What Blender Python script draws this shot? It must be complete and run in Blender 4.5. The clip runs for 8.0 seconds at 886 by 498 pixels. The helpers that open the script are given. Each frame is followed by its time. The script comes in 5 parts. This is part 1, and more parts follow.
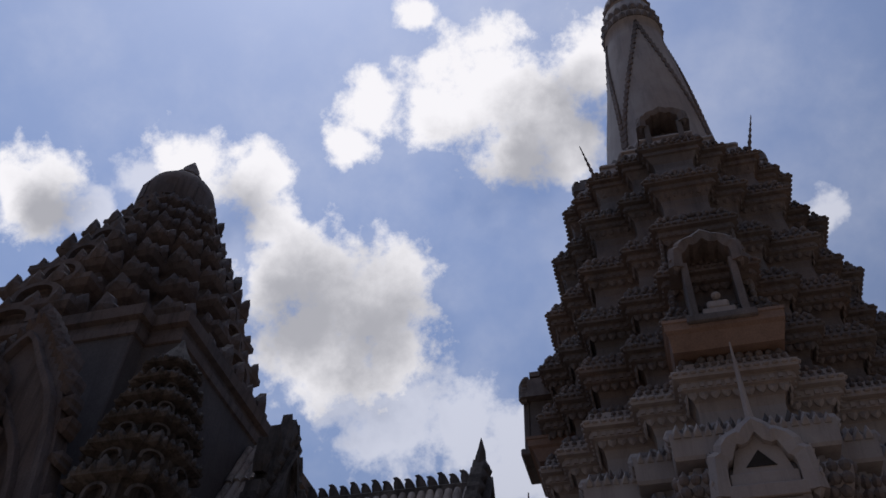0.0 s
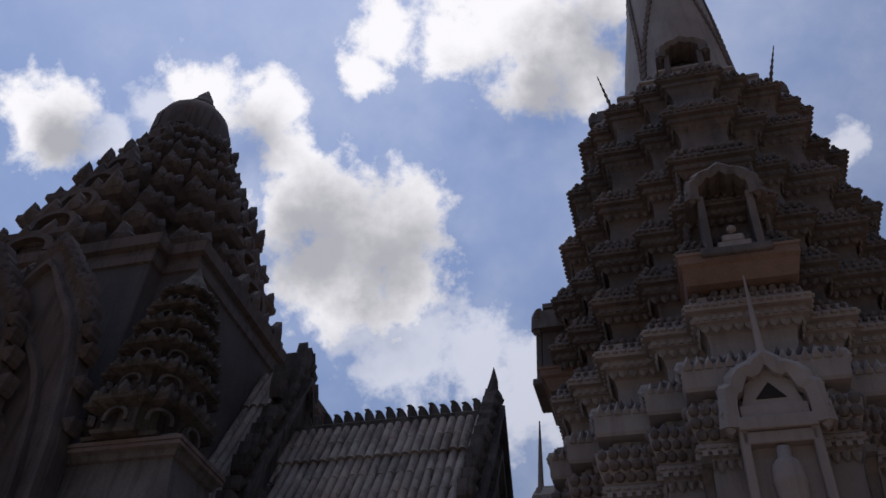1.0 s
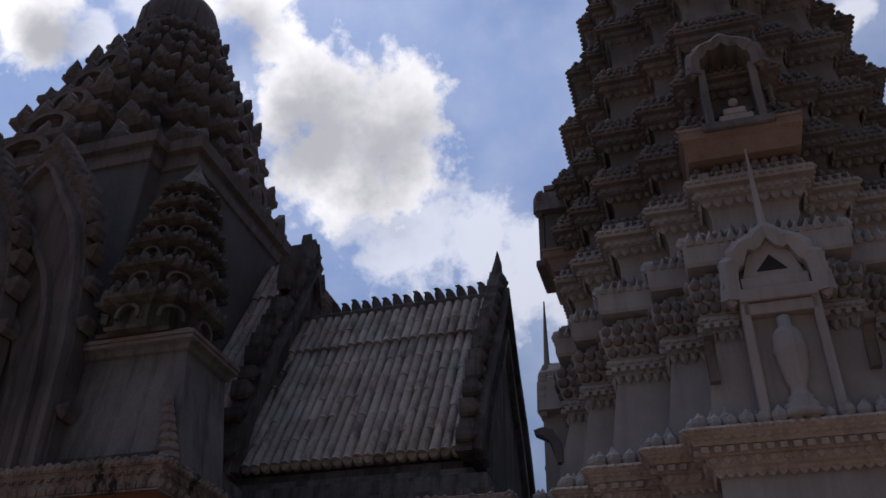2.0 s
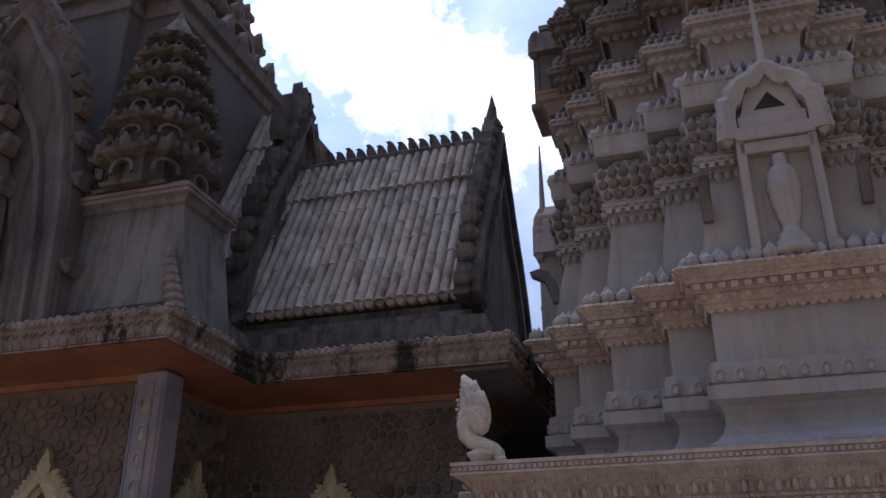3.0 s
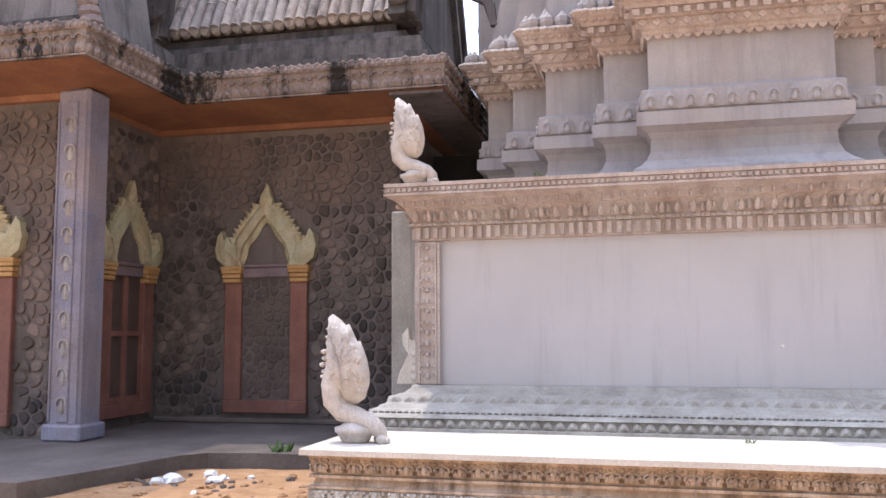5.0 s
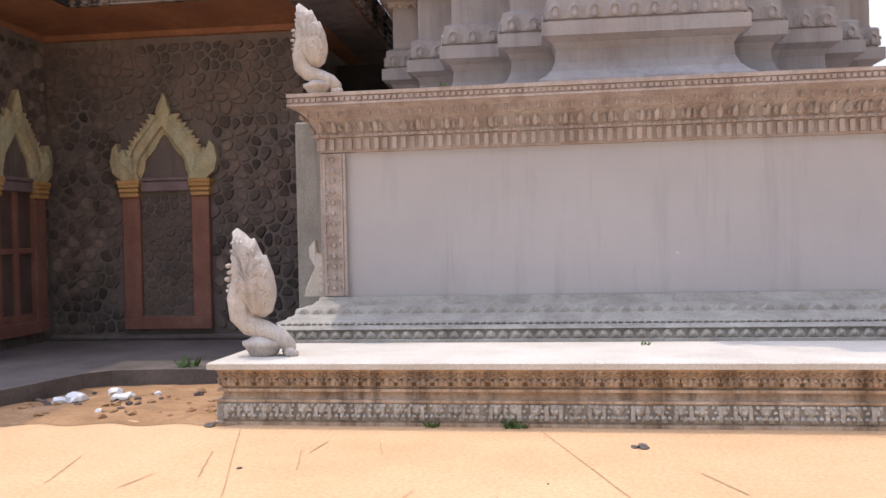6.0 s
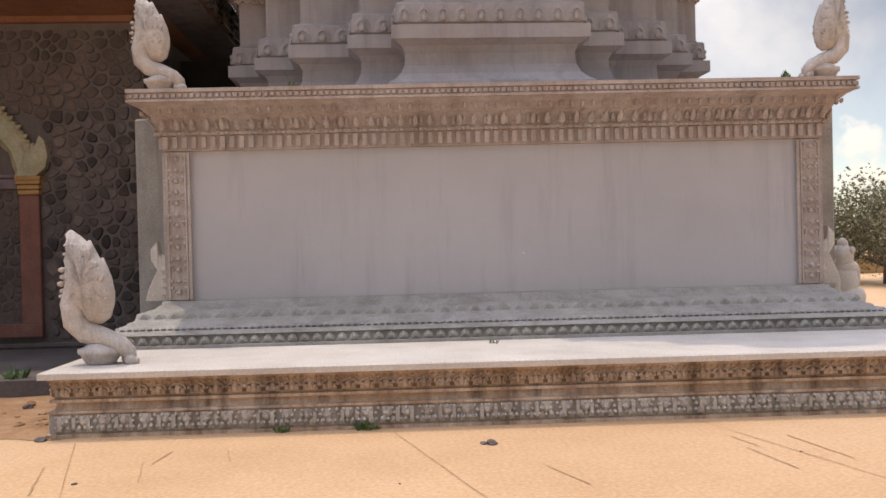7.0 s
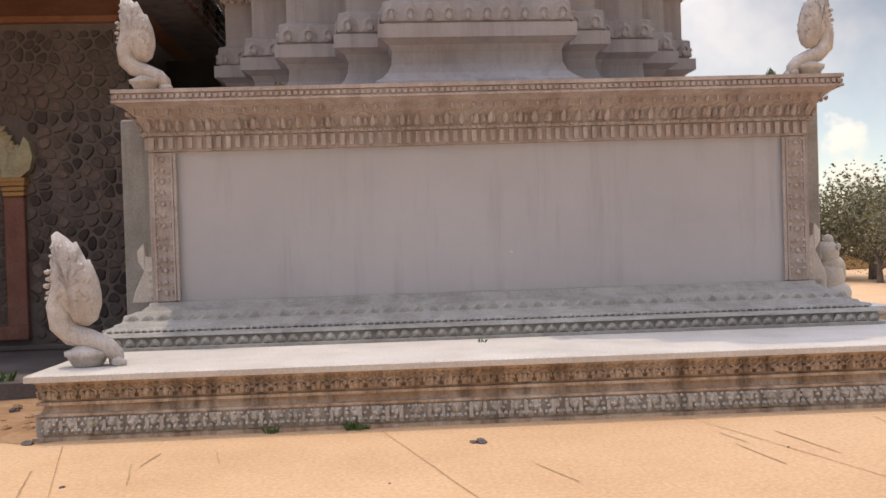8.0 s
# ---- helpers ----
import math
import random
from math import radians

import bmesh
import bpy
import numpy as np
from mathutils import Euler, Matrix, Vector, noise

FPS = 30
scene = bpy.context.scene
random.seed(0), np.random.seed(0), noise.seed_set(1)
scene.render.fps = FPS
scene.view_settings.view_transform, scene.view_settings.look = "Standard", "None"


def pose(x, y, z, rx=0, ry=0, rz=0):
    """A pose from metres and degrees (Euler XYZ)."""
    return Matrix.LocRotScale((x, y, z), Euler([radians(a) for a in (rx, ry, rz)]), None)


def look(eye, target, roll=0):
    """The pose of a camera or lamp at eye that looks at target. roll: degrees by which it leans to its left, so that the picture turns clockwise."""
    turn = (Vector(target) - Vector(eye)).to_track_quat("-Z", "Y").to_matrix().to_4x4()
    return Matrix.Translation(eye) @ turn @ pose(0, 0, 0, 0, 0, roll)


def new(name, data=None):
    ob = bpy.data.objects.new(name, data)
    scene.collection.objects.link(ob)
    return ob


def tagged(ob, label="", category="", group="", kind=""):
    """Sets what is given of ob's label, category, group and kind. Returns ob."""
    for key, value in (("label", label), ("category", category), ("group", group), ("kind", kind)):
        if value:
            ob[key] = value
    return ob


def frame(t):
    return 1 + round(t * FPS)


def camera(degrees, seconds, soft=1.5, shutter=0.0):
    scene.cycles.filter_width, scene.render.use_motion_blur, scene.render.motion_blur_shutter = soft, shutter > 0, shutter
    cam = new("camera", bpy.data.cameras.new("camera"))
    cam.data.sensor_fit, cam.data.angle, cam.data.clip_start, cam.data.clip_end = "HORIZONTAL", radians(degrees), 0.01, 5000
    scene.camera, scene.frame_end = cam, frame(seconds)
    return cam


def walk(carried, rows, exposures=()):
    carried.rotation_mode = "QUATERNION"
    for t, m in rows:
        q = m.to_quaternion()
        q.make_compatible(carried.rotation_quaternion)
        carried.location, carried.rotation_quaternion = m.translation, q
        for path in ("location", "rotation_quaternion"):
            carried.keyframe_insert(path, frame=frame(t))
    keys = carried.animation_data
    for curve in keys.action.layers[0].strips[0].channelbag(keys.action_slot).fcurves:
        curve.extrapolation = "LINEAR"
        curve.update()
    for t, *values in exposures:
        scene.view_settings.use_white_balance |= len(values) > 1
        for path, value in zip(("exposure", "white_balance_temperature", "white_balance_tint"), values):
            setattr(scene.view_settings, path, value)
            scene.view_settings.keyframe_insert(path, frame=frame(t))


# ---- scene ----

# ---------- camera ----------
cam = camera(54.85, 8.0)
EYE = (0.0, 0.0, 1.6)
ROWS = [
    (0.0, 136.47, -2.23, 15.00), (0.5, 135.36, -2.43, 14.96), (1.0, 131.85, -3.22, 15.38), (1.2, 130.57, -3.27, 15.41),
    (2.3, 121.11, -0.65, 17.38), (2.5, 118.89, -0.54, 17.60), (3.0, 113.89, -0.03, 17.33), (3.5, 108.97, -0.18, 16.36),
    (4.0, 104.09, -0.38, 14.85), (4.5, 99.51, -0.01, 14.30), (4.7, 98.10, 0.05, 13.75), (5.8, 89.68, 1.21, 8.73),
    (6.0, 89.49, 1.24, 6.69), (6.5, 89.28, 1.52, 0.79), (7.0, 89.35, 1.40, -3.30), (7.5, 89.25, 1.67, -5.97),
    (8.0, 89.27, 1.80, -4.10),
]
EXPOSURE = [(0.0, -4.2, 6200, 12), (0.5, -4.25, 6200, 12), (1.0, -4.15, 6200, 12), (2.5, -3.6, 6200, 12), (3.0, -2.8, 6350, 12), (3.5, -1.75, 6750, 12), (4.0, -0.88, 7050, 12), (4.5, -0.75, 7050, 12), (6.0, -1.25, 7600, 12), (7.0, -1.65, 8200, 13), (8.0, -1.67, 8250, 13)]
walk(cam, [(t, pose(*EYE, rx, ry, rz)) for t, rx, ry, rz in ROWS], EXPOSURE)

# ---------- sky and sun ----------
SUN_EL, SUN_AZ = radians(72), radians(-48)          # azimuth from +y, towards +x
sun_dir = Vector((math.sin(SUN_AZ) * math.cos(SUN_EL), math.cos(SUN_AZ) * math.cos(SUN_EL), math.sin(SUN_EL)))
sun = new("sun", bpy.data.lights.new("sun", "SUN"))
sun.data.energy, sun.data.angle, sun.data.color = 4.6, radians(0.5), (1.0, 0.95, 0.87)
sun.matrix_world = look(sun_dir * 60, (0, 0, 0))

world = bpy.data.worlds.new("sky")
scene.world = world
world.use_nodes = True
wn, wl = world.node_tree.nodes, world.node_tree.links
bg = wn["Background"]
sky = wn.new("ShaderNodeTexSky")
sky.sky_type, sky.sun_disc = "NISHITA", False
sky.sun_elevation, sky.sun_rotation = SUN_EL, SUN_AZ
sky.air_density, sky.dust_density, sky.ozone_density = 1.0, 0.6, 3.0
# clouds: heaps of lumps at fixed directions, with frayed edges, white rims and grey cores
CLOUDS = [
    ((-0.130, 0.523, 0.842), 0.068), ((-0.065, 0.562, 0.825), 0.064), ((-0.001, 0.533, 0.846), 0.056), ((-0.175, 0.531, 0.829), 0.046),
    ((-0.185, 0.436, 0.881), 0.029), ((-0.252, 0.505, 0.825), 0.039), ((-0.287, 0.536, 0.794), 0.027), ((-0.110, 0.585, 0.804), 0.042),
    ((-0.042, 0.606, 0.794), 0.038), ((-0.354, 0.624, 0.697), 0.059), ((-0.307, 0.677, 0.669), 0.082), ((-0.253, 0.663, 0.704), 0.040),
    ((-0.392, 0.623, 0.677), 0.051), ((-0.361, 0.687, 0.631), 0.075), ((-0.284, 0.727, 0.625), 0.049), ((-0.592, 0.438, 0.677), 0.049),
    ((-0.453, 0.493, 0.743), 0.046), ((-0.394, 0.525, 0.755), 0.044), ((-0.386, 0.570, 0.725), 0.038),
]
FAINT = [((-0.286, 0.769, 0.572), 0.075), ((-0.211, 0.790, 0.575), 0.06), ((-0.144, 0.818, 0.557), 0.06), ((-0.343, 0.728, 0.594), 0.05),
         ((-0.169, 0.840, 0.516), 0.06), ((0.208, 0.678, 0.706), 0.03), ((0.488, 0.868, 0.09), 0.03), ((0.498, 0.863, 0.03), 0.05), ((-0.507, 0.477, 0.718), 0.03), ((-0.555, 0.476, 0.682), 0.034)]
wtc = wn.new("ShaderNodeTexCoord")
wdir = wtc.outputs["Generated"]


def wmath(op, a, b=None, c=None):
    m = wn.new("ShaderNodeMath")
    m.operation = op
    for k, v in enumerate((a, b, c)):
        if v is None:
            continue
        if isinstance(v, (int, float)):
            m.inputs[k].default_value = v
        else:
            wl.new(v, m.inputs[k])
    return m.outputs[0]


def wsmooth(v, lo, hi, a=0.0, b=1.0):
    m = wn.new("ShaderNodeMapRange")
    m.interpolation_type = "SMOOTHSTEP"
    for k, x in zip((1, 2, 3, 4), (lo, hi, a, b)):
        m.inputs[k].default_value = x
    wl.new(v, m.inputs[0])
    return m.outputs[0]


def wnoise(scale, detail, rough):
    x = wn.new("ShaderNodeTexNoise")
    x.inputs["Scale"].default_value, x.inputs["Detail"].default_value, x.inputs["Roughness"].default_value = scale, detail, rough
    wl.new(wdir, x.inputs["Vector"])
    return x


def heap(lumps, vec):
    best = None
    for c, r in lumps:
        d = wn.new("ShaderNodeVectorMath")
        d.operation = "DISTANCE"
        wl.new(vec, d.inputs[0])
        d.inputs[1].default_value = c
        f = wmath("MULTIPLY_ADD", d.outputs["Value"], -1.0 / r, 1.0)
        best = f if best is None else wmath("SMOOTH_MAX", best, f, 0.5)
    return best


warp = wnoise(9.0, 6.0, 0.55)
off = wn.new("ShaderNodeVectorMath")
off.operation = "MULTIPLY_ADD"
wl.new(warp.outputs["Color"], off.inputs[0])
off.inputs[1].default_value, off.inputs[2].default_value = (0.07, 0.07, 0.07), (-0.035, -0.035, -0.035)
wadd = wn.new("ShaderNodeVectorMath")
wadd.operation = "ADD"
wl.new(wdir, wadd.inputs[0])
wl.new(off.outputs[0], wadd.inputs[1])
fray = wnoise(24.0, 11.0, 0.64).outputs["Fac"]
body = heap(CLOUDS, wadd.outputs[0])
frayed = wmath("MULTIPLY_ADD", fray, 2.1, -1.05)
dens = wmath("ADD", body, frayed)
solid = wsmooth(dens, -0.34, 0.42)
veil = wmath("MULTIPLY", wsmooth(wmath("ADD", heap(FAINT, wadd.outputs[0]), frayed), -0.25, 0.55), 0.6)
wisps = wsmooth(wnoise(3.2, 8.0, 0.6).outputs["Fac"], 0.40, 0.78, 0.10, 0.36)
cover = wmath("MAXIMUM", wmath("MAXIMUM", solid, veil), wisps)
SHADED = [((-0.31, 0.70, 0.65), 0.135), ((-0.37, 0.66, 0.655), 0.11), ((-0.09, 0.60, 0.80), 0.10), ((-0.02, 0.59, 0.81), 0.09), ((-0.42, 0.55, 0.73), 0.06), ((-0.58, 0.46, 0.675), 0.05)]
soft = wnoise(9.0, 6.0, 0.55).outputs["Fac"]
core = wsmooth(wmath("ADD", heap(SHADED, wadd.outputs[0]), wmath("MULTIPLY_ADD", fray, 0.6, wmath("MULTIPLY_ADD", soft, 1.5, -1.05))), -0.1, 0.9)
sunv = wn.new("ShaderNodeVectorMath")
sunv.operation = "DOT_PRODUCT"
wl.new(wdir, sunv.inputs[0])
sunv.inputs[1].default_value = sun_dir
haze = wmath("ADD", wsmooth(sunv.outputs["Value"], 0.25, 0.95, 1.0, 18.0), 0.0)
wsep = wn.new("ShaderNodeSeparateXYZ")
wl.new(wdir, wsep.inputs[0])
low = wmath("POWER", wmath("SUBTRACT", 1.0, wmath("ABSOLUTE", wsep.outputs["Z"])), 5.0)
haze = wmath("MULTIPLY_ADD", low, 6.5, haze)
tinted = wn.new("ShaderNodeVectorMath")
tinted.operation = "MULTIPLY"
wl.new(sky.outputs[0], tinted.inputs[0])
tinted.inputs[1].default_value = (0.88, 0.975, 1.1)
hsky = wn.new("ShaderNodeVectorMath")
hsky.operation = "SCALE"
wl.new(tinted.outputs[0], hsky.inputs[0])
wl.new(haze, hsky.inputs[3])
ctone = wn.new("ShaderNodeMix")
ctone.data_type = "RGBA"
wl.new(core, ctone.inputs[0])
ctone.inputs[6].default_value, ctone.inputs[7].default_value = (175.0, 169.0, 166.0, 1), (78.0, 77.0, 80.0, 1)
both = wn.new("ShaderNodeMix")
both.data_type = "RGBA"
wl.new(cover, both.inputs[0])
wl.new(hsky.outputs[0], both.inputs[6])
lit = wn.new("ShaderNodeVectorMath")
lit.operation = "SCALE"
wl.new(ctone.outputs[2], lit.inputs[0])
wl.new(wsmooth(sunv.outputs["Value"], 0.0, 0.85, 0.15, 1.0), lit.inputs[3])
wl.new(lit.outputs[0], both.inputs[7])
wl.new(both.outputs[2], bg.inputs[0])
bg.inputs[1].default_value = 0.1

# ---------- materials ----------
def nodes_of(mat):
    mat.use_nodes = True
    t = mat.node_tree
    return t, t.nodes, t.links, t.nodes["Principled BSDF"]


def ramp(n, stops):
    r = n.new("ShaderNodeValToRGB")
    e = r.color_ramp.elements
    while len(e) > 1:
        e.remove(e[0])
    e[0].position, e[0].color = stops[0][0], (*stops[0][1], 1)
    for p, c in stops[1:]:
        k = e.new(p)
        k.color = (*c, 1)
    return r


def grey(v):
    return (v, v, v)


def mix(n, l, fac, a, b, blend="MIX"):
    m = n.new("ShaderNodeMix")
    m.data_type, m.blend_type = "RGBA", blend
    for sock, val in ((m.inputs[0], fac), (m.inputs[6], a), (m.inputs[7], b)):
        if hasattr(val, "links"):
            l.new(val, sock)
        elif isinstance(val, (int, float)):
            sock.default_value = val
        else:
            sock.default_value = (*val, 1)
    return m.outputs[2]


def noise_tex(n, l, vec, scale, detail=6, rough=0.6):
    x = n.new("ShaderNodeTexNoise")
    x.inputs["Scale"].default_value, x.inputs["Detail"].default_value, x.inputs["Roughness"].default_value = scale, detail, rough
    l.new(vec, x.inputs["Vector"])
    return x.outputs["Fac"]


def surface(name, base, dark, light, streak=None, streak_amount=0.5, grain=40.0, rough=0.85, bump=0.25, patch=1.2, piece=0.0, tint=None, tint_amount=0.0, streak_from=0.48, grit=1.0, soot=0.0):
    """Weathered mineral surface: patches, grain, vertical rain streaks, a second tint in large clouds, variation from piece to piece."""
    mat = bpy.data.materials.new(name)
    t, n, l, b = nodes_of(mat)
    tc = n.new("ShaderNodeTexCoord")
    geo = n.new("ShaderNodeNewGeometry")
    pos = geo.outputs["Position"]
    big = noise_tex(n, l, pos, patch, 8, 0.65)
    r1 = ramp(n, [(0.25, dark), (0.5, base), (0.75, light)])
    l.new(big, r1.inputs[0])
    col = r1.outputs[0]
    if tint:
        tn = noise_tex(n, l, pos, patch * 0.45 + 0.1, 5, 0.6)
        r = ramp(n, [(0.42, grey(0)), (0.62, grey(tint_amount))])
        l.new(tn, r.inputs[0])
        col = mix(n, l, r.outputs[0], col, tint)
    fine = noise_tex(n, l, pos, grain, 4, 0.7)
    r2 = ramp(n, [(0.3, grey(1 - 0.22 * grit)), (0.7, grey(1 + 0.12 * grit))])
    l.new(fine, r2.inputs[0])
    col = mix(n, l, 1.0, col, r2.outputs[0], "MULTIPLY")
    if streak:
        mp = n.new("ShaderNodeMapping")
        mp.inputs["Scale"].default_value = (3.0, 3.0, 0.22)
        l.new(pos, mp.inputs["Vector"])
        sn = noise_tex(n, l, mp.outputs[0], 1.6, 6, 0.7)
        r3 = ramp(n, [(streak_from, grey(0)), (streak_from + 0.2, grey(streak_amount))])
        l.new(sn, r3.inputs[0])
        col = mix(n, l, r3.outputs[0], col, streak)
    if soot:
        mp2 = n.new("ShaderNodeMapping")
        mp2.inputs["Scale"].default_value = (1.5, 1.5, 0.5)
        l.new(pos, mp2.inputs["Vector"])
        so = noise_tex(n, l, mp2.outputs[0], 0.9, 9, 0.72)
        r4 = ramp(n, [(0.51, grey(0)), (0.57, grey(soot))])
        l.new(so, r4.inputs[0])
        col = mix(n, l, r4.outputs[0], col, (0.014, 0.012, 0.012))
    if piece:
        oi = n.new("ShaderNodeObjectInfo")
        mr = n.new("ShaderNodeMapRange")
        mr.inputs[3].default_value, mr.inputs[4].default_value = 1 - piece, 1 + piece
        l.new(oi.outputs["Random"], mr.inputs[0])
        cc = n.new("ShaderNodeCombineColor")
        for k in range(3):
            l.new(mr.outputs[0], cc.inputs[k])
        col = mix(n, l, 1.0, col, cc.outputs[0], "MULTIPLY")
    l.new(col, b.inputs["Base Color"])
    b.inputs["Roughness"].default_value = rough
    bp = n.new("ShaderNodeBump")
    bp.inputs["Strength"].default_value, bp.inputs["Distance"].default_value = bump, 0.02
    bn = noise_tex(n, l, pos, grain * 0.4, 8, 0.7)
    l.new(bn, bp.inputs["Height"])
    l.new(bp.outputs[0], b.inputs["Normal"])
    return mat


M_PANEL = surface("pale_plaster", (0.435, 0.413, 0.42), (0.39, 0.37, 0.378), (0.475, 0.453, 0.46), (0.325, 0.30, 0.31), 0.6, 60, 0.8, 0.05, 0.5, grit=0.15, streak_from=0.53)
M_CARVED = surface("cream_cement", (0.47, 0.40, 0.365), (0.34, 0.275, 0.245), (0.55, 0.48, 0.44), (0.22, 0.16, 0.13), 0.6, 45, 0.85, 0.35, 2.4, 0.06, (0.37, 0.27, 0.225), 0.5)
M_TERRACE = surface("stained_cement", (0.48, 0.365, 0.28), (0.31, 0.21, 0.14), (0.58, 0.475, 0.385), (0.09, 0.05, 0.032), 0.8, 40, 0.85, 0.4, 3.0, 0.08, (0.40, 0.25, 0.14), 0.5, 0.45)
M_SLAB = surface("bleached_cement", (0.58, 0.53, 0.475), (0.47, 0.42, 0.37), (0.66, 0.61, 0.555), None, 0, 50, 0.8, 0.15, 1.5)
M_TOWER = surface("grey_cement", (0.335, 0.318, 0.325), (0.25, 0.235, 0.241), (0.415, 0.40, 0.402), (0.17, 0.157, 0.165), 0.5, 40, 0.85, 0.12, 0.9, 0, (0.36, 0.285, 0.25), 0.35, grit=0.35)
# Darker copy of grey_cement: rain streaks, plus backlit shade put into the colour.
M_TOWER_DARK = surface("shade_darkened_cement", (0.14, 0.13, 0.135), (0.08, 0.074, 0.077), (0.21, 0.197, 0.20), (0.05, 0.045, 0.047), 0.65, 40, 0.85, 0.35, 1.1, 0, (0.30, 0.215, 0.18), 0.35)
M_BLACKSTONE = surface("blackened_stone", (0.12, 0.108, 0.118), (0.06, 0.054, 0.06), (0.19, 0.175, 0.185), (0.025, 0.023, 0.025), 0.6, 30, 0.9, 0.4, 0.8, 0, (0.20, 0.14, 0.11), 0.4)
M_GREYSTONE = surface("streaked_grey_plaster", (0.155, 0.148, 0.152), (0.095, 0.09, 0.093), (0.22, 0.212, 0.214), (0.05, 0.047, 0.048), 0.8, 30, 0.9, 0.25, 0.9)
M_ORANGE = surface("orange_paint", (0.27, 0.115, 0.062), (0.185, 0.078, 0.044), (0.35, 0.165, 0.092), (0.16, 0.08, 0.05), 0.5, 30, 0.75, 0.12, 1.2)
M_GROUND = surface("ochre_concrete", (0.61, 0.38, 0.21), (0.52, 0.305, 0.16), (0.67, 0.45, 0.27), None, 0, 30, 0.9, 0.15, 0.35)

M_PLINTH = surface("greyed_cement", (0.34, 0.318, 0.285), (0.235, 0.214, 0.188), (0.42, 0.397, 0.36), (0.14, 0.12, 0.105), 0.5, 45, 0.85, 0.3, 2.0)
M_STATUE = surface("white_statue_cement", (0.52, 0.465, 0.425), (0.38, 0.325, 0.29), (0.62, 0.57, 0.53), (0.26, 0.20, 0.17), 0.6, 50, 0.8, 0.5, 7.0)
M_DUSTY = surface("dusty_pink_cement", (0.21, 0.165, 0.16), (0.14, 0.11, 0.108), (0.28, 0.225, 0.215), (0.09, 0.07, 0.07), 0.6, 35, 0.88, 0.3, 1.5)
# Black for openings and voids: their shade is put into the colour.
M_BLACK = surface("shade_black", (0.02, 0.018, 0.018), (0.012, 0.011, 0.011), (0.035, 0.03, 0.03), None, 0, 20, 0.9, 0.1, 2.0)

M_SHELF = surface("red_brown_cement", (0.25, 0.175, 0.145), (0.18, 0.12, 0.10), (0.31, 0.225, 0.19), (0.14, 0.09, 0.07), 0.4, 40, 0.85, 0.25, 1.2)
M_MORTAR = surface("brown_mortar", (0.15, 0.12, 0.11), (0.09, 0.072, 0.067), (0.215, 0.178, 0.163), (0.09, 0.068, 0.06), 0.6, 40, 0.9, 0.3, 1.0)
M_RUBBLE = surface("dark_rubble", (0.09, 0.073, 0.069), (0.045, 0.038, 0.038), (0.155, 0.124, 0.115), None, 0, 35, 0.9, 0.45, 2.2, 0.5, (0.20, 0.14, 0.115), 0.7)
M_TILE = surface("lichened_roof_tile", (0.37, 0.342, 0.33), (0.22, 0.204, 0.198), (0.50, 0.468, 0.456), (0.07, 0.062, 0.062), 0.8, 35, 0.85, 0.35, 1.6, 0.14, (0.40, 0.28, 0.21), 0.35)
M_GOLD = surface("aged_cream_green_paint", (0.47, 0.38, 0.24), (0.31, 0.235, 0.14), (0.58, 0.50, 0.36), (0.17, 0.13, 0.07), 0.65, 35, 0.7, 0.3, 5.0, 0.0, (0.36, 0.40, 0.27), 0.5)
M_CAP = surface("orange_gold_paint", (0.47, 0.26, 0.10), (0.33, 0.17, 0.06), (0.55, 0.34, 0.16), None, 0, 35, 0.65, 0.15, 3.0)
M_JAMB = surface("faded_red_paint", (0.24, 0.10, 0.075), (0.17, 0.07, 0.055), (0.31, 0.15, 0.115), (0.12, 0.06, 0.05), 0.4, 35, 0.75, 0.15, 2.0)
M_VIOLET = surface("dusty_violet_paint", (0.19, 0.135, 0.145), (0.13, 0.095, 0.10), (0.25, 0.19, 0.20), None, 0, 35, 0.75, 0.15, 2.0)
M_COLUMN = surface("blue_grey_paint", (0.23, 0.225, 0.30), (0.15, 0.145, 0.195), (0.32, 0.315, 0.40), (0.17, 0.14, 0.15), 0.5, 35, 0.75, 0.2, 1.5, 0, (0.36, 0.27, 0.25), 0.5)
M_CORNICE = surface("soot_stained_cornice", (0.25, 0.195, 0.175), (0.15, 0.115, 0.105), (0.35, 0.29, 0.265), (0.03, 0.026, 0.025), 0.85, 35, 0.88, 0.3, 2.3, streak_from=0.50, soot=0.95)
M_WOOD = surface("dark_shutter_wood", (0.10, 0.065, 0.055), (0.07, 0.045, 0.04), (0.14, 0.10, 0.085), None, 0, 30, 0.6, 0.15, 2.0)
M_SOIL = surface("orange_brown_soil", (0.36, 0.20, 0.10), (0.24, 0.13, 0.065), (0.46, 0.28, 0.16), None, 0, 18, 0.95, 0.8, 2.5)
# Apron tone is cut down so the colour carries the hall's deep shadow.
M_APRON = surface("grimy_shadowed_cement", (0.12, 0.098, 0.09), (0.065, 0.05, 0.044), (0.18, 0.153, 0.14), None, 0, 25, 0.9, 0.3, 1.2)
M_LEAF = surface("olive_leaf", (0.19, 0.185, 0.11), (0.12, 0.12, 0.065), (0.27, 0.26, 0.16), None, 0, 12, 0.6, 0.1, 0.6)
M_WEED = surface("green_weed", (0.07, 0.13, 0.03), (0.045, 0.09, 0.02), (0.10, 0.17, 0.05), None, 0, 12, 0.6, 0.1, 3.0)
M_BARK = surface("grey_bark", (0.13, 0.10, 0.08), (0.08, 0.06, 0.05), (0.18, 0.145, 0.12), None, 0, 20, 0.9, 0.5, 1.5)
M_PLASTIC = surface("white_plastic_film", (0.72, 0.73, 0.75), (0.62, 0.63, 0.66), (0.80, 0.80, 0.82), None, 0, 25, 0.35, 0.3, 6.0)

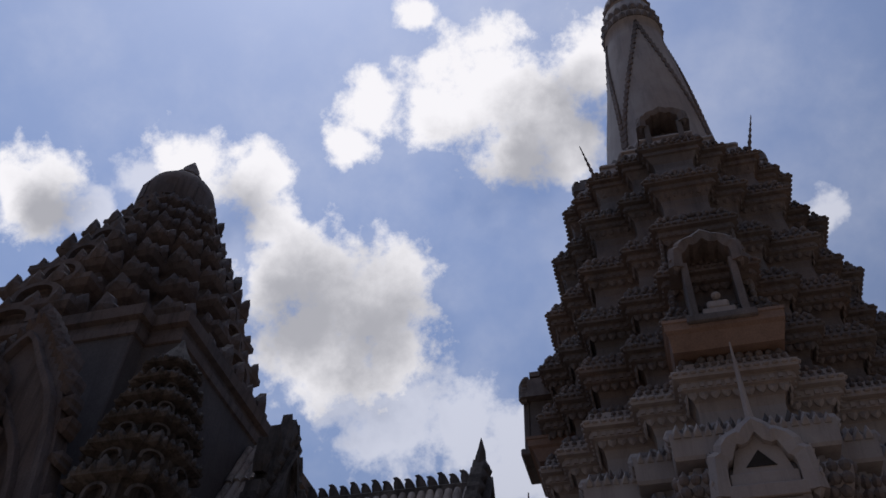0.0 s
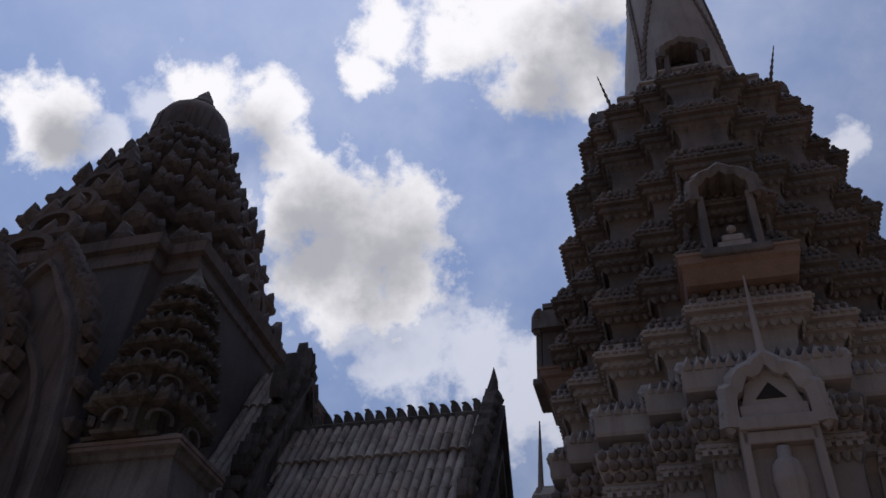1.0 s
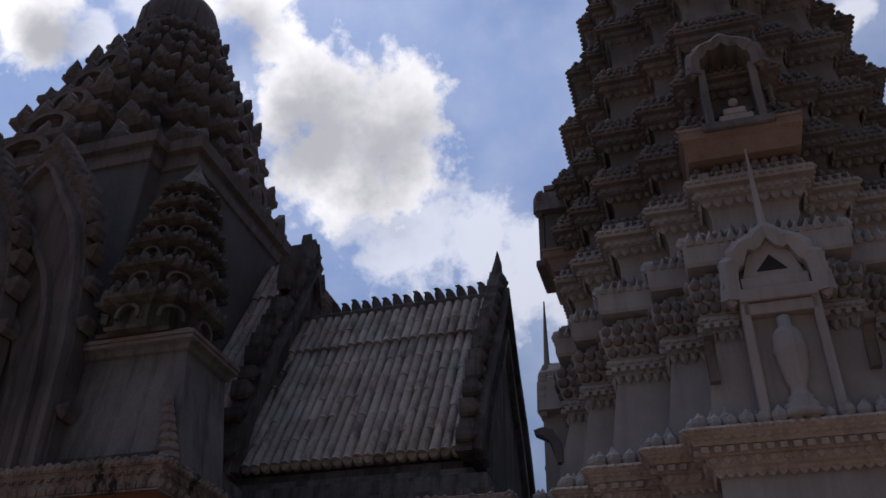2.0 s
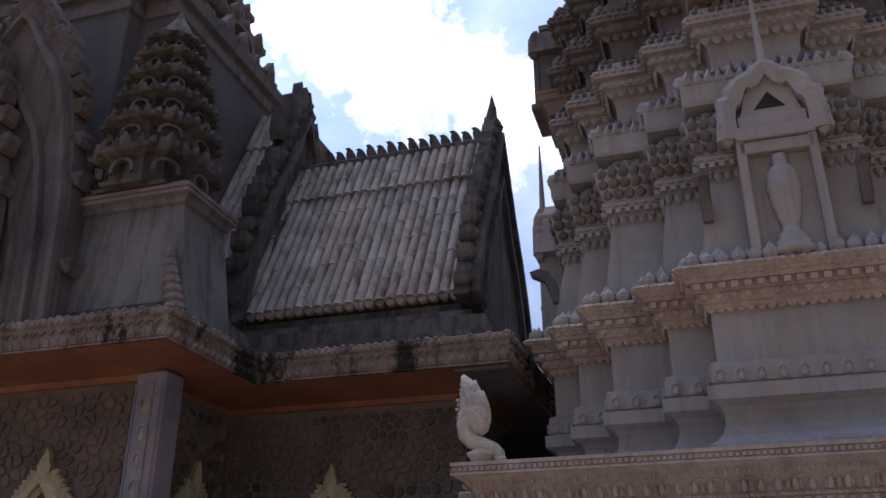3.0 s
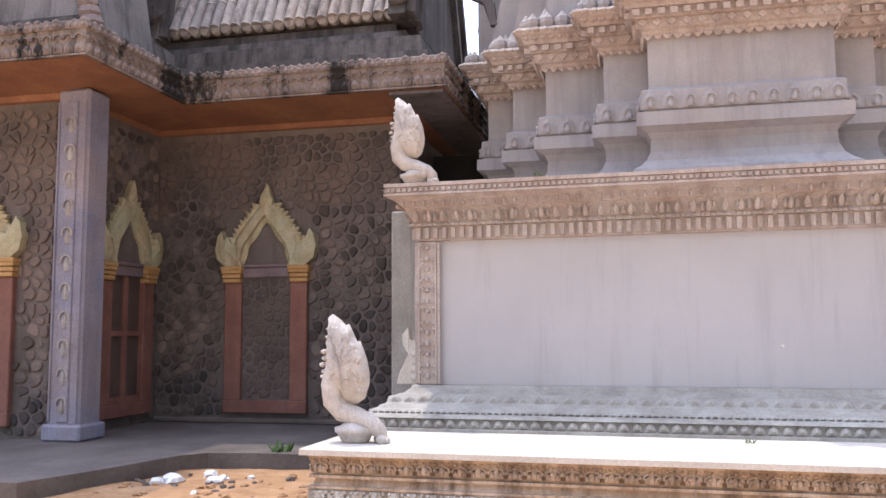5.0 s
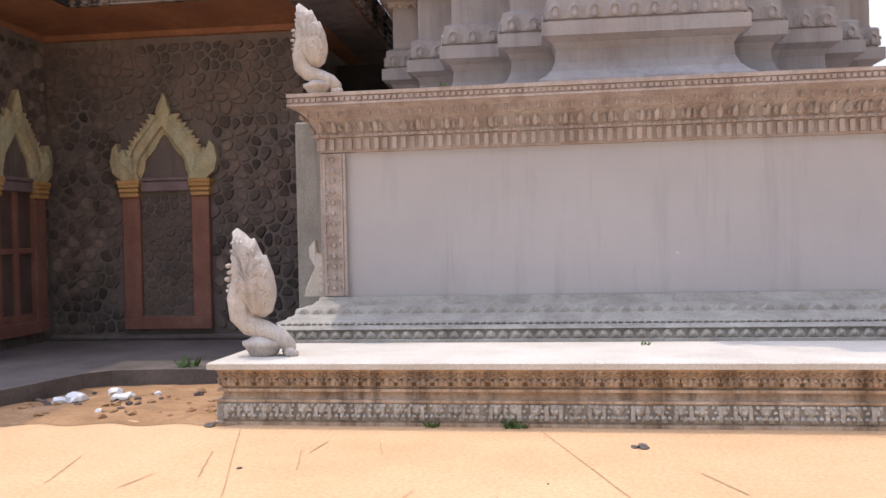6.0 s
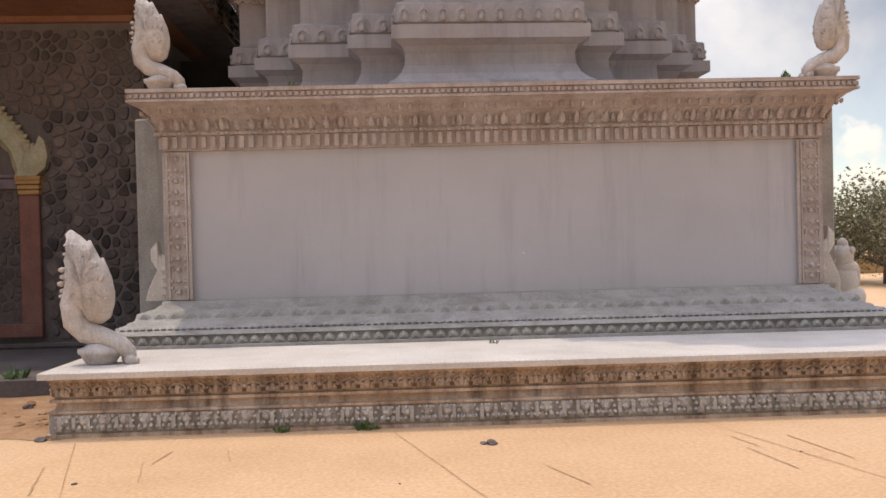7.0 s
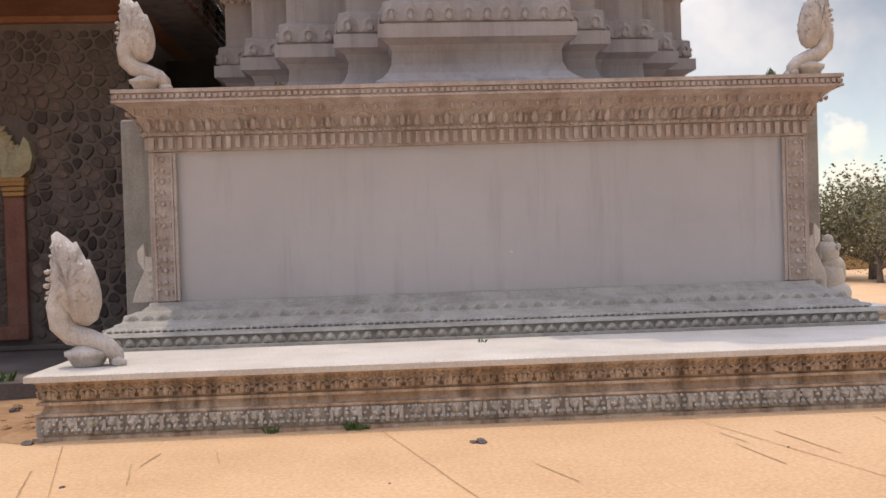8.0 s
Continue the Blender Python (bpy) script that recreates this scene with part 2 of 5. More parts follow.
M_ATTIC = surface("sooty_roof_stone", (0.115, 0.103, 0.101), (0.05, 0.045, 0.044), (0.20, 0.183, 0.178), (0.022, 0.02, 0.02), 0.85, 30, 0.9, 0.45, 1.5, 0.15, streak_from=0.44)
M_DRUM = surface("dark_plain_render", (0.11, 0.10, 0.106), (0.06, 0.054, 0.058), (0.165, 0.151, 0.157), (0.07, 0.06, 0.062), 0.5, 25, 0.9, 0.2, 0.5)
M_CRACK = surface("crack_brown", (0.43, 0.27, 0.14), (0.35, 0.215, 0.11), (0.49, 0.32, 0.175), None, 0, 30, 0.95, 0.1, 3.0)
M_OCHRE = surface("ochre_wall_paint", (0.50, 0.33, 0.16), (0.42, 0.27, 0.12), (0.56, 0.40, 0.22), None, 0, 20, 0.85, 0.1, 1.0)

# Backing of the upper carving: brown stain, with recess shade put into the colour.
M_RECESS_BROWN = surface("stained_recess_shade", (0.20, 0.13, 0.085), (0.11, 0.07, 0.045), (0.30, 0.21, 0.145), (0.05, 0.032, 0.022), 0.7, 40, 0.9, 0.3, 3.0)

M_PALE_CARVING = surface("pale_carved_cement", (0.44, 0.40, 0.355), (0.30, 0.265, 0.23), (0.54, 0.50, 0.45), (0.20, 0.165, 0.135), 0.45, 40, 0.85, 0.35, 4.0, 0.08)

# Backing of the lower carving, toned darker to paint the shade between reliefs.
M_RECESS_GREY = surface("grey_recess_shade", (0.33, 0.295, 0.26), (0.21, 0.185, 0.16), (0.42, 0.385, 0.345), (0.07, 0.06, 0.052), 0.6, 40, 0.9, 0.3, 3.0)

# ---------- mesh helpers ----------
def mesh_object(name, bm, mats, parent=None, smooth=False):
    bmesh.ops.recalc_face_normals(bm, faces=bm.faces)
    me = bpy.data.meshes.new(name)
    bm.to_mesh(me)
    bm.free()
    for m in (mats if isinstance(mats, (list, tuple)) else [mats]):
        me.materials.append(m)
    if smooth:
        for p in me.polygons:
            p.use_smooth = True
    ob = new(name, me)
    ob.parent = parent
    return ob


def part(name, bm, material, parent, label="", smooth=False):
    ob = mesh_object(name, bm, material, parent, smooth)
    if label:
        ob["label"] = label
    return ob


def thing(name, m, label, category, group="", kind=""):
    ob = new(name)
    ob.matrix_world = m
    return tagged(ob, label, category, group, kind)


def box(bm, x0, x1, y0, y1, z0, z1, bevel=0.0, mat=0):
    r = bmesh.ops.create_cube(bm, size=1.0, matrix=Matrix.LocRotScale(((x0 + x1) / 2, (y0 + y1) / 2, (z0 + z1) / 2), None, (x1 - x0, y1 - y0, z1 - z0)))
    for f in {f for v in r["verts"] for f in v.link_faces}:
        f.material_index = mat
    if bevel:
        es = list({e for v in r["verts"] for e in v.link_edges})
        bmesh.ops.bevel(bm, geom=es, offset=bevel, segments=1, affect="EDGES")


def loft(bm, rings, cap=True, mat=0):
    """Joins rings of equally many points by quads."""
    vs = [[bm.verts.new(p) for p in ring] for ring in rings]
    n = len(vs[0])
    for a, b in zip(vs, vs[1:]):
        for i in range(n):
            f = bm.faces.new((a[i], a[(i + 1) % n], b[(i + 1) % n], b[i]))
            f.material_index = mat
    if cap:
        bm.faces.new(list(reversed(vs[0]))).material_index = mat
        bm.faces.new(vs[-1]).material_index = mat


def rect_ring(hx, hy, z, cx=0.0, cy=0.0):
    return [(cx - hx, cy - hy, z), (cx + hx, cy - hy, z), (cx + hx, cy + hy, z), (cx - hx, cy + hy, z)]


def redent_ring(ws, off, scale, z):
    """Stepped cross plan, symmetric to both axes and diagonals. ws: half widths, growing; off widens all, scale shrinks all."""
    q = []
    n = len(ws)
    for i in range(n):
        w, d = ws[i] * scale + off, ws[n - 1 - i] * scale + off
        if i:
            q.append((ws[i - 1] * scale + off, d))
        q.append((w, d))
    pts = []
    # quadrant corner runs from the front (-y) face to the right (+x) face
    quad = [(x, -y) for x, y in q]
    for k in range(4):
        c, s = round(math.cos(k * math.pi / 2)), round(math.sin(k * math.pi / 2))
        pts += [(c * x - s * y, s * x + c * y, z) for x, y in quad]
    return pts



class Acc:
    """Gathers many copies of small shapes into one mesh."""
    def __init__(self):
        self.v, self.f, self.n = [], [], 0

    def add(self, shape, m):
        a = np.array(m)
        p = shape[0] @ a[:3, :3].T + a[:3, 3]
        self.v.append(p)
        self.f += [tuple(i + self.n for i in q) for q in shape[1]]
        self.n += len(p)

    def mesh(self, name, mats, smooth=False):
        me = bpy.data.meshes.new(name)
        me.from_pydata(np.concatenate(self.v).tolist(), [], self.f)
        me.materials.append(mats)
        if smooth:
            for p in me.polygons:
                p.use_smooth = True
        return me

    def part(self, name, mat, parent, label="", smooth=False):
        ob = new(name, self.mesh(name, mat, smooth))
        ob.parent = parent
        return tagged(ob, label)


def lathe(profile, n):
    """A small turned shape: rows of (z, radius); a radius of 0 closes it."""
    v, f = [], []
    for z, r in profile:
        v += [(r * math.cos(k * math.tau / n), r * math.sin(k * math.tau / n), z) for k in range(n)]
    for j in range(len(profile) - 1):
        for k in range(n):
            f.append((j * n + k, j * n + (k + 1) % n, (j + 1) * n + (k + 1) % n, (j + 1) * n + k))
    f.append(tuple(reversed(range(n))))
    f.append(tuple((len(profile) - 1) * n + k for k in range(n)))
    return np.array(v, float), f


def plate(outline, depth, swell=0.0):
    """A flat outline in x and z, thickened along y, with its front face swelling towards -y."""
    n = len(outline)
    cx, cz = sum(p[0] for p in outline) / n, sum(p[1] for p in outline) / n
    v = [(x, -depth / 2, z) for x, z in outline] + [(x, depth / 2, z) for x, z in outline]
    v += [(cx, -depth / 2 - swell, cz), (cx, depth / 2, cz)]
    f = []
    for k in range(n):
        j = (k + 1) % n
        f += [(k, j, n + j, n + k), (j, k, 2 * n), (n + k, n + j, 2 * n + 1)]
    return np.array(v, float), f


def cuboid(hx=0.5, hy=0.5, hz=0.5):
    v = [(x * hx, y * hy, z * hz) for z in (-1, 1) for y in (-1, 1) for x in (-1, 1)]
    return np.array(v, float), [(0, 2, 3, 1), (4, 5, 7, 6), (0, 1, 5, 4), (2, 6, 7, 3), (0, 4, 6, 2), (1, 3, 7, 5)]


def horseshoe(r0, r1, depth, n=8, legs=0.4):
    """An arch band with straight legs, standing in x and z."""
    arc = [(-1.0, -legs)] + [(math.cos(math.pi - k * math.pi / n), math.sin(math.pi - k * math.pi / n)) for k in range(n + 1)] + [(1.0, -legs)]
    v, f = [], []
    for c, s_ in arc:
        v += [(r0 * c, -depth, r0 * s_ if s_ >= 0 else s_ * r1), (r1 * c, -depth, r1 * s_ if s_ >= 0 else s_ * r1), (r0 * c, 0, r0 * s_ if s_ >= 0 else s_ * r1), (r1 * c, 0, r1 * s_ if s_ >= 0 else s_ * r1)]
    for k in range(len(arc) - 1):
        a, b = 4 * k, 4 * k + 4
        f += [(a, a + 1, b + 1, b), (a + 1, a + 3, b + 3, b + 1), (a + 2, a, b, b + 2)]
    return np.array(v, float), f


PETAL = plate([(-0.46, 0), (0.46, 0), (0.48, 0.45), (0.30, 0.78), (0, 1.0), (-0.30, 0.78), (-0.48, 0.45)], 0.2, 0.45)
BUD = lathe([(0, 0.26), (0.12, 0.42), (0.35, 0.52), (0.6, 0.47), (0.76, 0.24), (0.86, 0.16), (1.0, 0.02)], 7)
KNOB = lathe([(0, 0.36), (0.3, 0.52), (0.65, 0.4), (1.0, 0.05)], 6)
TAB = cuboid()
ARCH = horseshoe(0.36, 0.5, 0.16)
FLAME = plate([(-0.42, 0), (0.40, 0), (0.50, 0.30), (0.46, 0.62), (0.30, 0.86), (0.46, 1.0), (0.10, 0.98), (-0.14, 0.78), (-0.30, 0.45)], 0.36)
SPIKE = plate([(-0.40, 0), (0.40, 0), (0.46, 0.28), (0.30, 0.5), (0.26, 0.72), (0.05, 1.0), (-0.12, 0.75), (-0.34, 0.5), (-0.46, 0.25)], 0.4, 0.2)


def along(ring, spacing, closed=True):
    """Poses spread along a ring of points that runs anticlockwise: x along the edge, -y outwards."""
    out = []
    n = len(ring)
    for i in range(n if closed else n - 1):
        a, b = Vector(ring[i]), Vector(ring[(i + 1) % n])
        d = b - a
        if d.length < spacing * 0.35:
            continue
        k = max(1, round(d.length / spacing))
        turn = Matrix.Rotation(math.atan2(d.y, d.x), 4, "Z")
        out += [(Matrix.Translation(a + d * ((j + 0.5) / k)) @ turn, d.length / k) for j in range(k)]
    return out


def row(acc, shape, ring, spacing, size, lift=0.0, out=0.0, tip=0.0, flip=False, closed=True, jitter=0.0, skip=0.0):
    """Sets a shape again and again along a ring. size: (share of the spacing, depth, height); tip: degrees that it leans outwards."""
    for m, s in along(ring, spacing, closed):
        if skip and random.random() < skip:
            continue
        k = 1 + random.uniform(-jitter, jitter)
        rot = pose(0, 0, 0, tip + random.uniform(-1, 1) * jitter * 20, 180 if flip else 0, random.uniform(-1, 1) * jitter * 40)
        acc.add(shape, m @ Matrix.Translation((0, -out, lift)) @ rot @ Matrix.Diagonal((s * size[0] * k, size[1] * k, size[2] * k, 1)))


PIECES = {}


def piece(name, shape, key, mat, parent, m):
    """One piece as an object of its own; alike pieces share their mesh."""
    if (key, mat.name) not in PIECES:
        a = Acc()
        a.add(shape, Matrix.Identity(4))
        PIECES[key, mat.name] = a.mesh(name, mat)
    ob = new(name, PIECES[key, mat.name])
    ob.parent = parent
    ob.matrix_local = m
    return ob


def piece_row(name, shape, key, mat, parent, ring, spacing, size, lift=0.0, out=0.0, tip=0.0, flip=False, closed=True, jitter=0.0, skip=0.0, single=None, limit=300, rest="carved_relief"):
    """Like row(), but the pieces whose pose suits single() become parts, up to the limit; the rest is joined."""
    acc, made = Acc(), 0
    for m, s in along(ring, spacing, closed):
        if skip and random.random() < skip:
            continue
        k = 1 + random.uniform(-jitter, jitter)
        rot = pose(0, 0, 0, tip + random.uniform(-1, 1) * jitter * 20, 180 if flip else 0, random.uniform(-1, 1) * jitter * 40)
        mm = m @ Matrix.Translation((0, -out, lift)) @ rot @ Matrix.Diagonal((s * size[0] * k, size[1] * k, size[2] * k, 1))
        if made < limit and (single is None or single(mm.translation)):
            piece(name, shape, key, mat, parent, mm)
            made += 1
        else:
            acc.add(shape, mm)
    if acc.n:
        tagged(acc.part(rest, mat, parent), kind="stuff")

# ---------- ground ----------
bm = bmesh.new()
bmesh.ops.create_grid(bm, x_segments=60, y_segments=60, size=1.0, matrix=Matrix.Diagonal((1500, 1500, 1, 1)))
tagged(mesh_object("ground", bm, M_GROUND), "sunlit ochre concrete court with brushed lines", "ground", kind="structure")

# ---------- terrace ----------
POD = pose(1.24, 9.15, 0, 0, 0, -1.5)
TOP_T = 0.56
TC = 4.1


def square(h, z, hy=None, cy=4.08):
    return rect_ring(h, h if hy is None else hy, z, 0, cy)


terrace = thing("terrace", POD, "low carved cement terrace with brown rain stains", "terrace", kind="structure")
bm = bmesh.new()
prof = [(0.00, 0.06), (0.03, 0.06), (0.035, 0.03), (0.20, 0.03), (0.205, 0.05), (0.225, 0.05), (0.23, 0.0), (0.29, -0.015), (0.295, 0.03), (0.32, 0.03), (0.325, 0.0), (0.345, 0.0), (0.47, 0.03), (0.495, 0.05)]
loft(bm, [square(4.10 + o, z, 5.95 + o, TC) for z, o in prof])
part("terrace_body", bm, M_TERRACE, terrace)
bm = bmesh.new()
loft(bm, [square(4.10 + o, z, 5.95 + o, TC) for z, o in [(0.495, 0.07), (0.50, 0.10), (0.55, 0.10), (TOP_T, 0.085)]])
part("slab", bm, M_SLAB, terrace, "sun-bleached cement slab")
ring = square(4.10, 0, 5.95, TC)
front_t = lambda p: p.y < -1.6
bm = bmesh.new()
loft(bm, [square(4.115, z, 5.965, TC) for z in (0.345, 0.468)])
upper = part("upper_frieze", bm, M_RECESS_BROWN, terrace, "carved frieze of lotus arches, stained brown, recess shade in its backing colour")
bm = bmesh.new()
loft(bm, [square(4.135, z, 5.985, TC) for z in (0.04, 0.19)])
lower = part("lower_frieze", bm, M_RECESS_GREY, terrace, "carved frieze of hanging rosettes")
piece_row("lotus_arch", ARCH, "arch", M_TERRACE, upper, ring, 0.16, (0.92, 0.13, 0.085), 0.395, 0.015, jitter=0.03, single=front_t)
piece_row("lotus_bud", KNOB, "knob", M_TERRACE, upper, ring, 0.16, (0.42, 0.06, 0.09), 0.347, 0.02, jitter=0.06, single=front_t)
piece_row("leaf", PETAL, "petal", M_TERRACE, upper, ring, 0.08, (0.55, 0.05, 0.055), 0.345, 0.03, jitter=0.06, single=front_t)
piece_row("rosette", PETAL, "petal", M_PALE_CARVING, lower, ring, 0.17, (0.62, 0.06, 0.10), 0.19, 0.035, flip=True, jitter=0.04, single=front_t)
piece_row("rosette_bud", KNOB, "knob", M_PALE_CARVING, lower, ring, 0.17, (0.30, 0.06, 0.06), 0.11, 0.045, jitter=0.05, single=front_t)
piece_row("leaf", PETAL, "petal", M_PALE_CARVING, lower, ring, 0.085, (0.6, 0.06, 0.065), 0.045, 0.035, jitter=0.05, single=front_t)
acc = Acc()
row(acc, KNOB, ring, 0.059, (0.55, 0.05, 0.03), 0.438, 0.03, jitter=0.12)
row(acc, KNOB, ring, 0.079, (0.5, 0.05, 0.03), 0.385, 0.035, jitter=0.2)
tagged(acc.part("beading", M_TERRACE, terrace), kind="stuff")
acc = Acc()
row(acc, KNOB, ring, 0.059, (0.55, 0.05, 0.03), 0.165, 0.045, jitter=0.15)
row(acc, KNOB, ring, 0.079, (0.5, 0.05, 0.03), 0.125, 0.045, jitter=0.2)
row(acc, KNOB, ring, 0.05, (0.7, 0.05, 0.03), 0.075, 0.05, jitter=0.2)
row(acc, TAB, ring, 0.118, (0.25, 0.05, 0.10), 0.12, 0.035, jitter=0.2)
tagged(acc.part("beading", M_PALE_CARVING, terrace), kind="stuff")

# ---------- podium ----------


def footing(w, z):
    """The base moulding steps further out towards the front than to the flanks."""
    return square(w, z, w + 0.5 * min(1.0, max(0.0, (0.97 - z) / 0.3)))


podium = thing("podium", POD @ Matrix.Translation((-0.08, 0, 0)), "large pale plastered podium with a blank framed panel and carved cornice", "podium")
bm = bmesh.new()
prof = [(TOP_T, 4.08), (0.59, 4.08), (0.595, 4.03), (0.69, 4.03), (0.695, 4.09), (0.725, 4.09), (0.73, 4.02), (0.765, 4.01), (0.77, 3.96), (0.80, 3.96), (0.81, 3.92), (0.90, 3.84), (0.905, 3.79), (0.945, 3.76), (0.95, 3.74), (0.985, 3.74), (0.99, 3.66)]
loft(bm, [footing(w, z) for z, w in prof])
part("base_moulding", bm, M_PLINTH, podium, "grey stepped base moulding")
bm = bmesh.new()
loft(bm, [square(3.66, 0.99), square(3.66, 2.66)])
part("panel", bm, M_PANEL, podium, "blank pale plaster panel with faint rain streaks")
bm = bmesh.new()
prof = [(2.64, 3.66), (2.65, 3.70), (2.81, 3.71), (2.815, 3.75), (2.85, 3.76), (2.855, 3.73), (2.90, 3.74), (3.02, 3.80), (3.11, 3.90), (3.145, 3.97), (3.15, 4.0), (3.175, 4.0), (3.18, 3.975), (3.245, 3.975), (3.25, 4.0), (3.29, 4.0)]
loft(bm, [square(w, z) for z, w in prof])
part("cornice", bm, M_CARVED, podium, "cream flaring cornice with carved arches")
front_p = lambda p: p.y < 0.6
piece_row("dentil", TAB, "tab", M_CARVED, podium, square(3.71, 0), 0.105, (0.50, 0.07, 0.13), 2.735, 0.0, jitter=0.05, single=front_p)
piece_row("carved_arch", ARCH, "arch", M_CARVED, podium, square(3.745, 0), 0.165, (0.88, 0.12, 0.17), 2.955, 0.01, 30, jitter=0.02, single=front_p)
piece_row("carved_bud", KNOB, "knob", M_CARVED, podium, square(3.76, 0), 0.165, (0.40, 0.035, 0.13), 2.87, 0.015, 30, jitter=0.05, single=front_p)
acc = Acc()
row(acc, KNOB, square(3.76, 0), 0.105, (0.6, 0.06, 0.04), 2.815, 0.0, jitter=0.05)
row(acc, KNOB, square(3.85, 0), 0.118, (0.32, 0.06, 0.07), 3.03, 0.03, 34, jitter=0.15)
row(acc, PETAL, square(3.745, 0), 0.118, (0.4, 0.08, 0.10), 2.88, 0.02, 28, jitter=0.15)
row(acc, TAB, square(3.98, 0), 0.066, (0.62, 0.04, 0.042), 3.212, 0.0, jitter=0.08)
tagged(acc.part("beading", M_CARVED, podium), kind="stuff")
piece_row("lotus_petal", PETAL, "petal", M_PLINTH, podium, square(4.03, 0, 4.53), 0.125, (0.80, 0.07, 0.085), 0.597, 0.0, jitter=0.03, single=front_p)
acc = Acc()
row(acc, PETAL, square(3.99, 0, 4.375), 0.07, (0.8, 0.05, 0.03), 0.735, 0.04, jitter=0.05)
row(acc, PETAL, square(3.90, 0, 4.12), 0.16, (0.85, 0.08, 0.10), 0.81, 0.02, -38, jitter=0.06)
tagged(acc.part("leaf_relief", M_PLINTH, podium), kind="stuff")
# framing pilasters with scrolled relief, one at each end of the front and sides
for k in range(4):
    turn = Matrix.Translation((0, 4.08, 0)) @ Matrix.Rotation(k * math.pi / 2, 4, "Z")
    for s in (-1, 1):
        bm = bmesh.new()
        x0, x1 = sorted((s * 3.675, s * 3.44))
        box(bm, x0, x1, -3.70, -3.64, 0.992, 2.64, 0.008)
        bm.transform(turn)
        pil = part("pilaster", bm, M_CARVED, podium)
        for c, w, d in ((s * 3.425, 0.018, 3.715), (s * 3.661, 0.013, 3.718), (s * 3.46, 0.011, 3.718)):
            bm = bmesh.new()
            box(bm, c - w, c + w, -d, -3.69, 1.0, 2.63, 0.004)
            bm.transform(turn)
            part("fillet", bm, M_CARVED, pil)
        acc = Acc()
        for j in range(13):
            z = 1.03 + j * 0.123
            acc.add(ARCH, turn @ Matrix.Translation((s * 3.56, -3.70, z + 0.06)) @ pose(0, 0, 0, 0, 180 * (j % 2), 0) @ Matrix.Diagonal((0.15, 0.09, 0.08, 1)))
            for q in (-1, 1):
                acc.add(KNOB, turn @ Matrix.Translation((s * 3.56 + q * 0.075, -3.70, z + (0.03 if j % 2 else 0.08))) @ Matrix.Diagonal((0.05, 0.05, 0.05, 1)))
            acc.add(KNOB, turn @ Matrix.Translation((s * 3.56, -3.71, z + 0.03)) @ Matrix.Diagonal((0.06, 0.06, 0.06, 1)))
        tagged(acc.part("scroll_relief", M_CARVED, pil), kind="stuff")
# drain hole (a disc painted black for its inner shade), broken edge, white fleck
bm = bmesh.new()
bmesh.ops.create_cone(bm, cap_ends=True, segments=12, radius1=0.035, radius2=0.035, depth=0.03, matrix=pose(2.93, 0.372, 2.73, 90))
part("drain_hole", bm, M_BLACK, podium, "small drain hole, its inner shade painted black")
bm = bmesh.new()
bmesh.ops.create_icosphere(bm, subdivisions=1, radius=0.022, matrix=Matrix.Translation((0.28, 0.415, 1.42)) @ Matrix.Diagonal((1.2, 0.3, 0.9, 1)))
part("paint_fleck", bm, M_SLAB, podium, "white paint fleck")
# side pier and hooked finials at the flanks
for s in (-1, 1):
    bm = bmesh.new()
    box(bm, min(s * 3.6, s * 4.3), max(s * 3.6, s * 4.3), 1.3, 2.2, TOP_T, 3.15, 0.02)
    part("side_pier", bm, M_PLINTH, podium, "plain rendered pier")
    acc = Acc()
    hook = plate([(0.0, 0.0), (0.34, 0.0), (0.34, 0.44), (0.22, 0.47), (0.16, 0.52), (0.14, 0.66), (0.07, 0.58), (0.07, 0.46), (0.14, 0.36), (0.12, 0.22), (0.03, 0.12)], 0.12, 0.03)
    acc.add(hook, Matrix.Translation((-s * -3.99, 0.62, 0.985)) @ Matrix.Diagonal((-s, 1, 1, 1)))
    for j in range(4):
        acc.add(KNOB, Matrix.Translation((s * 3.77, 0.55, 1.03 + j * 0.09)) @ Matrix.Diagonal((0.09, 0.05, 0.09, 1)))
    acc.part("hooked_finial", M_SLAB, podium, "small white hooked naga finial")

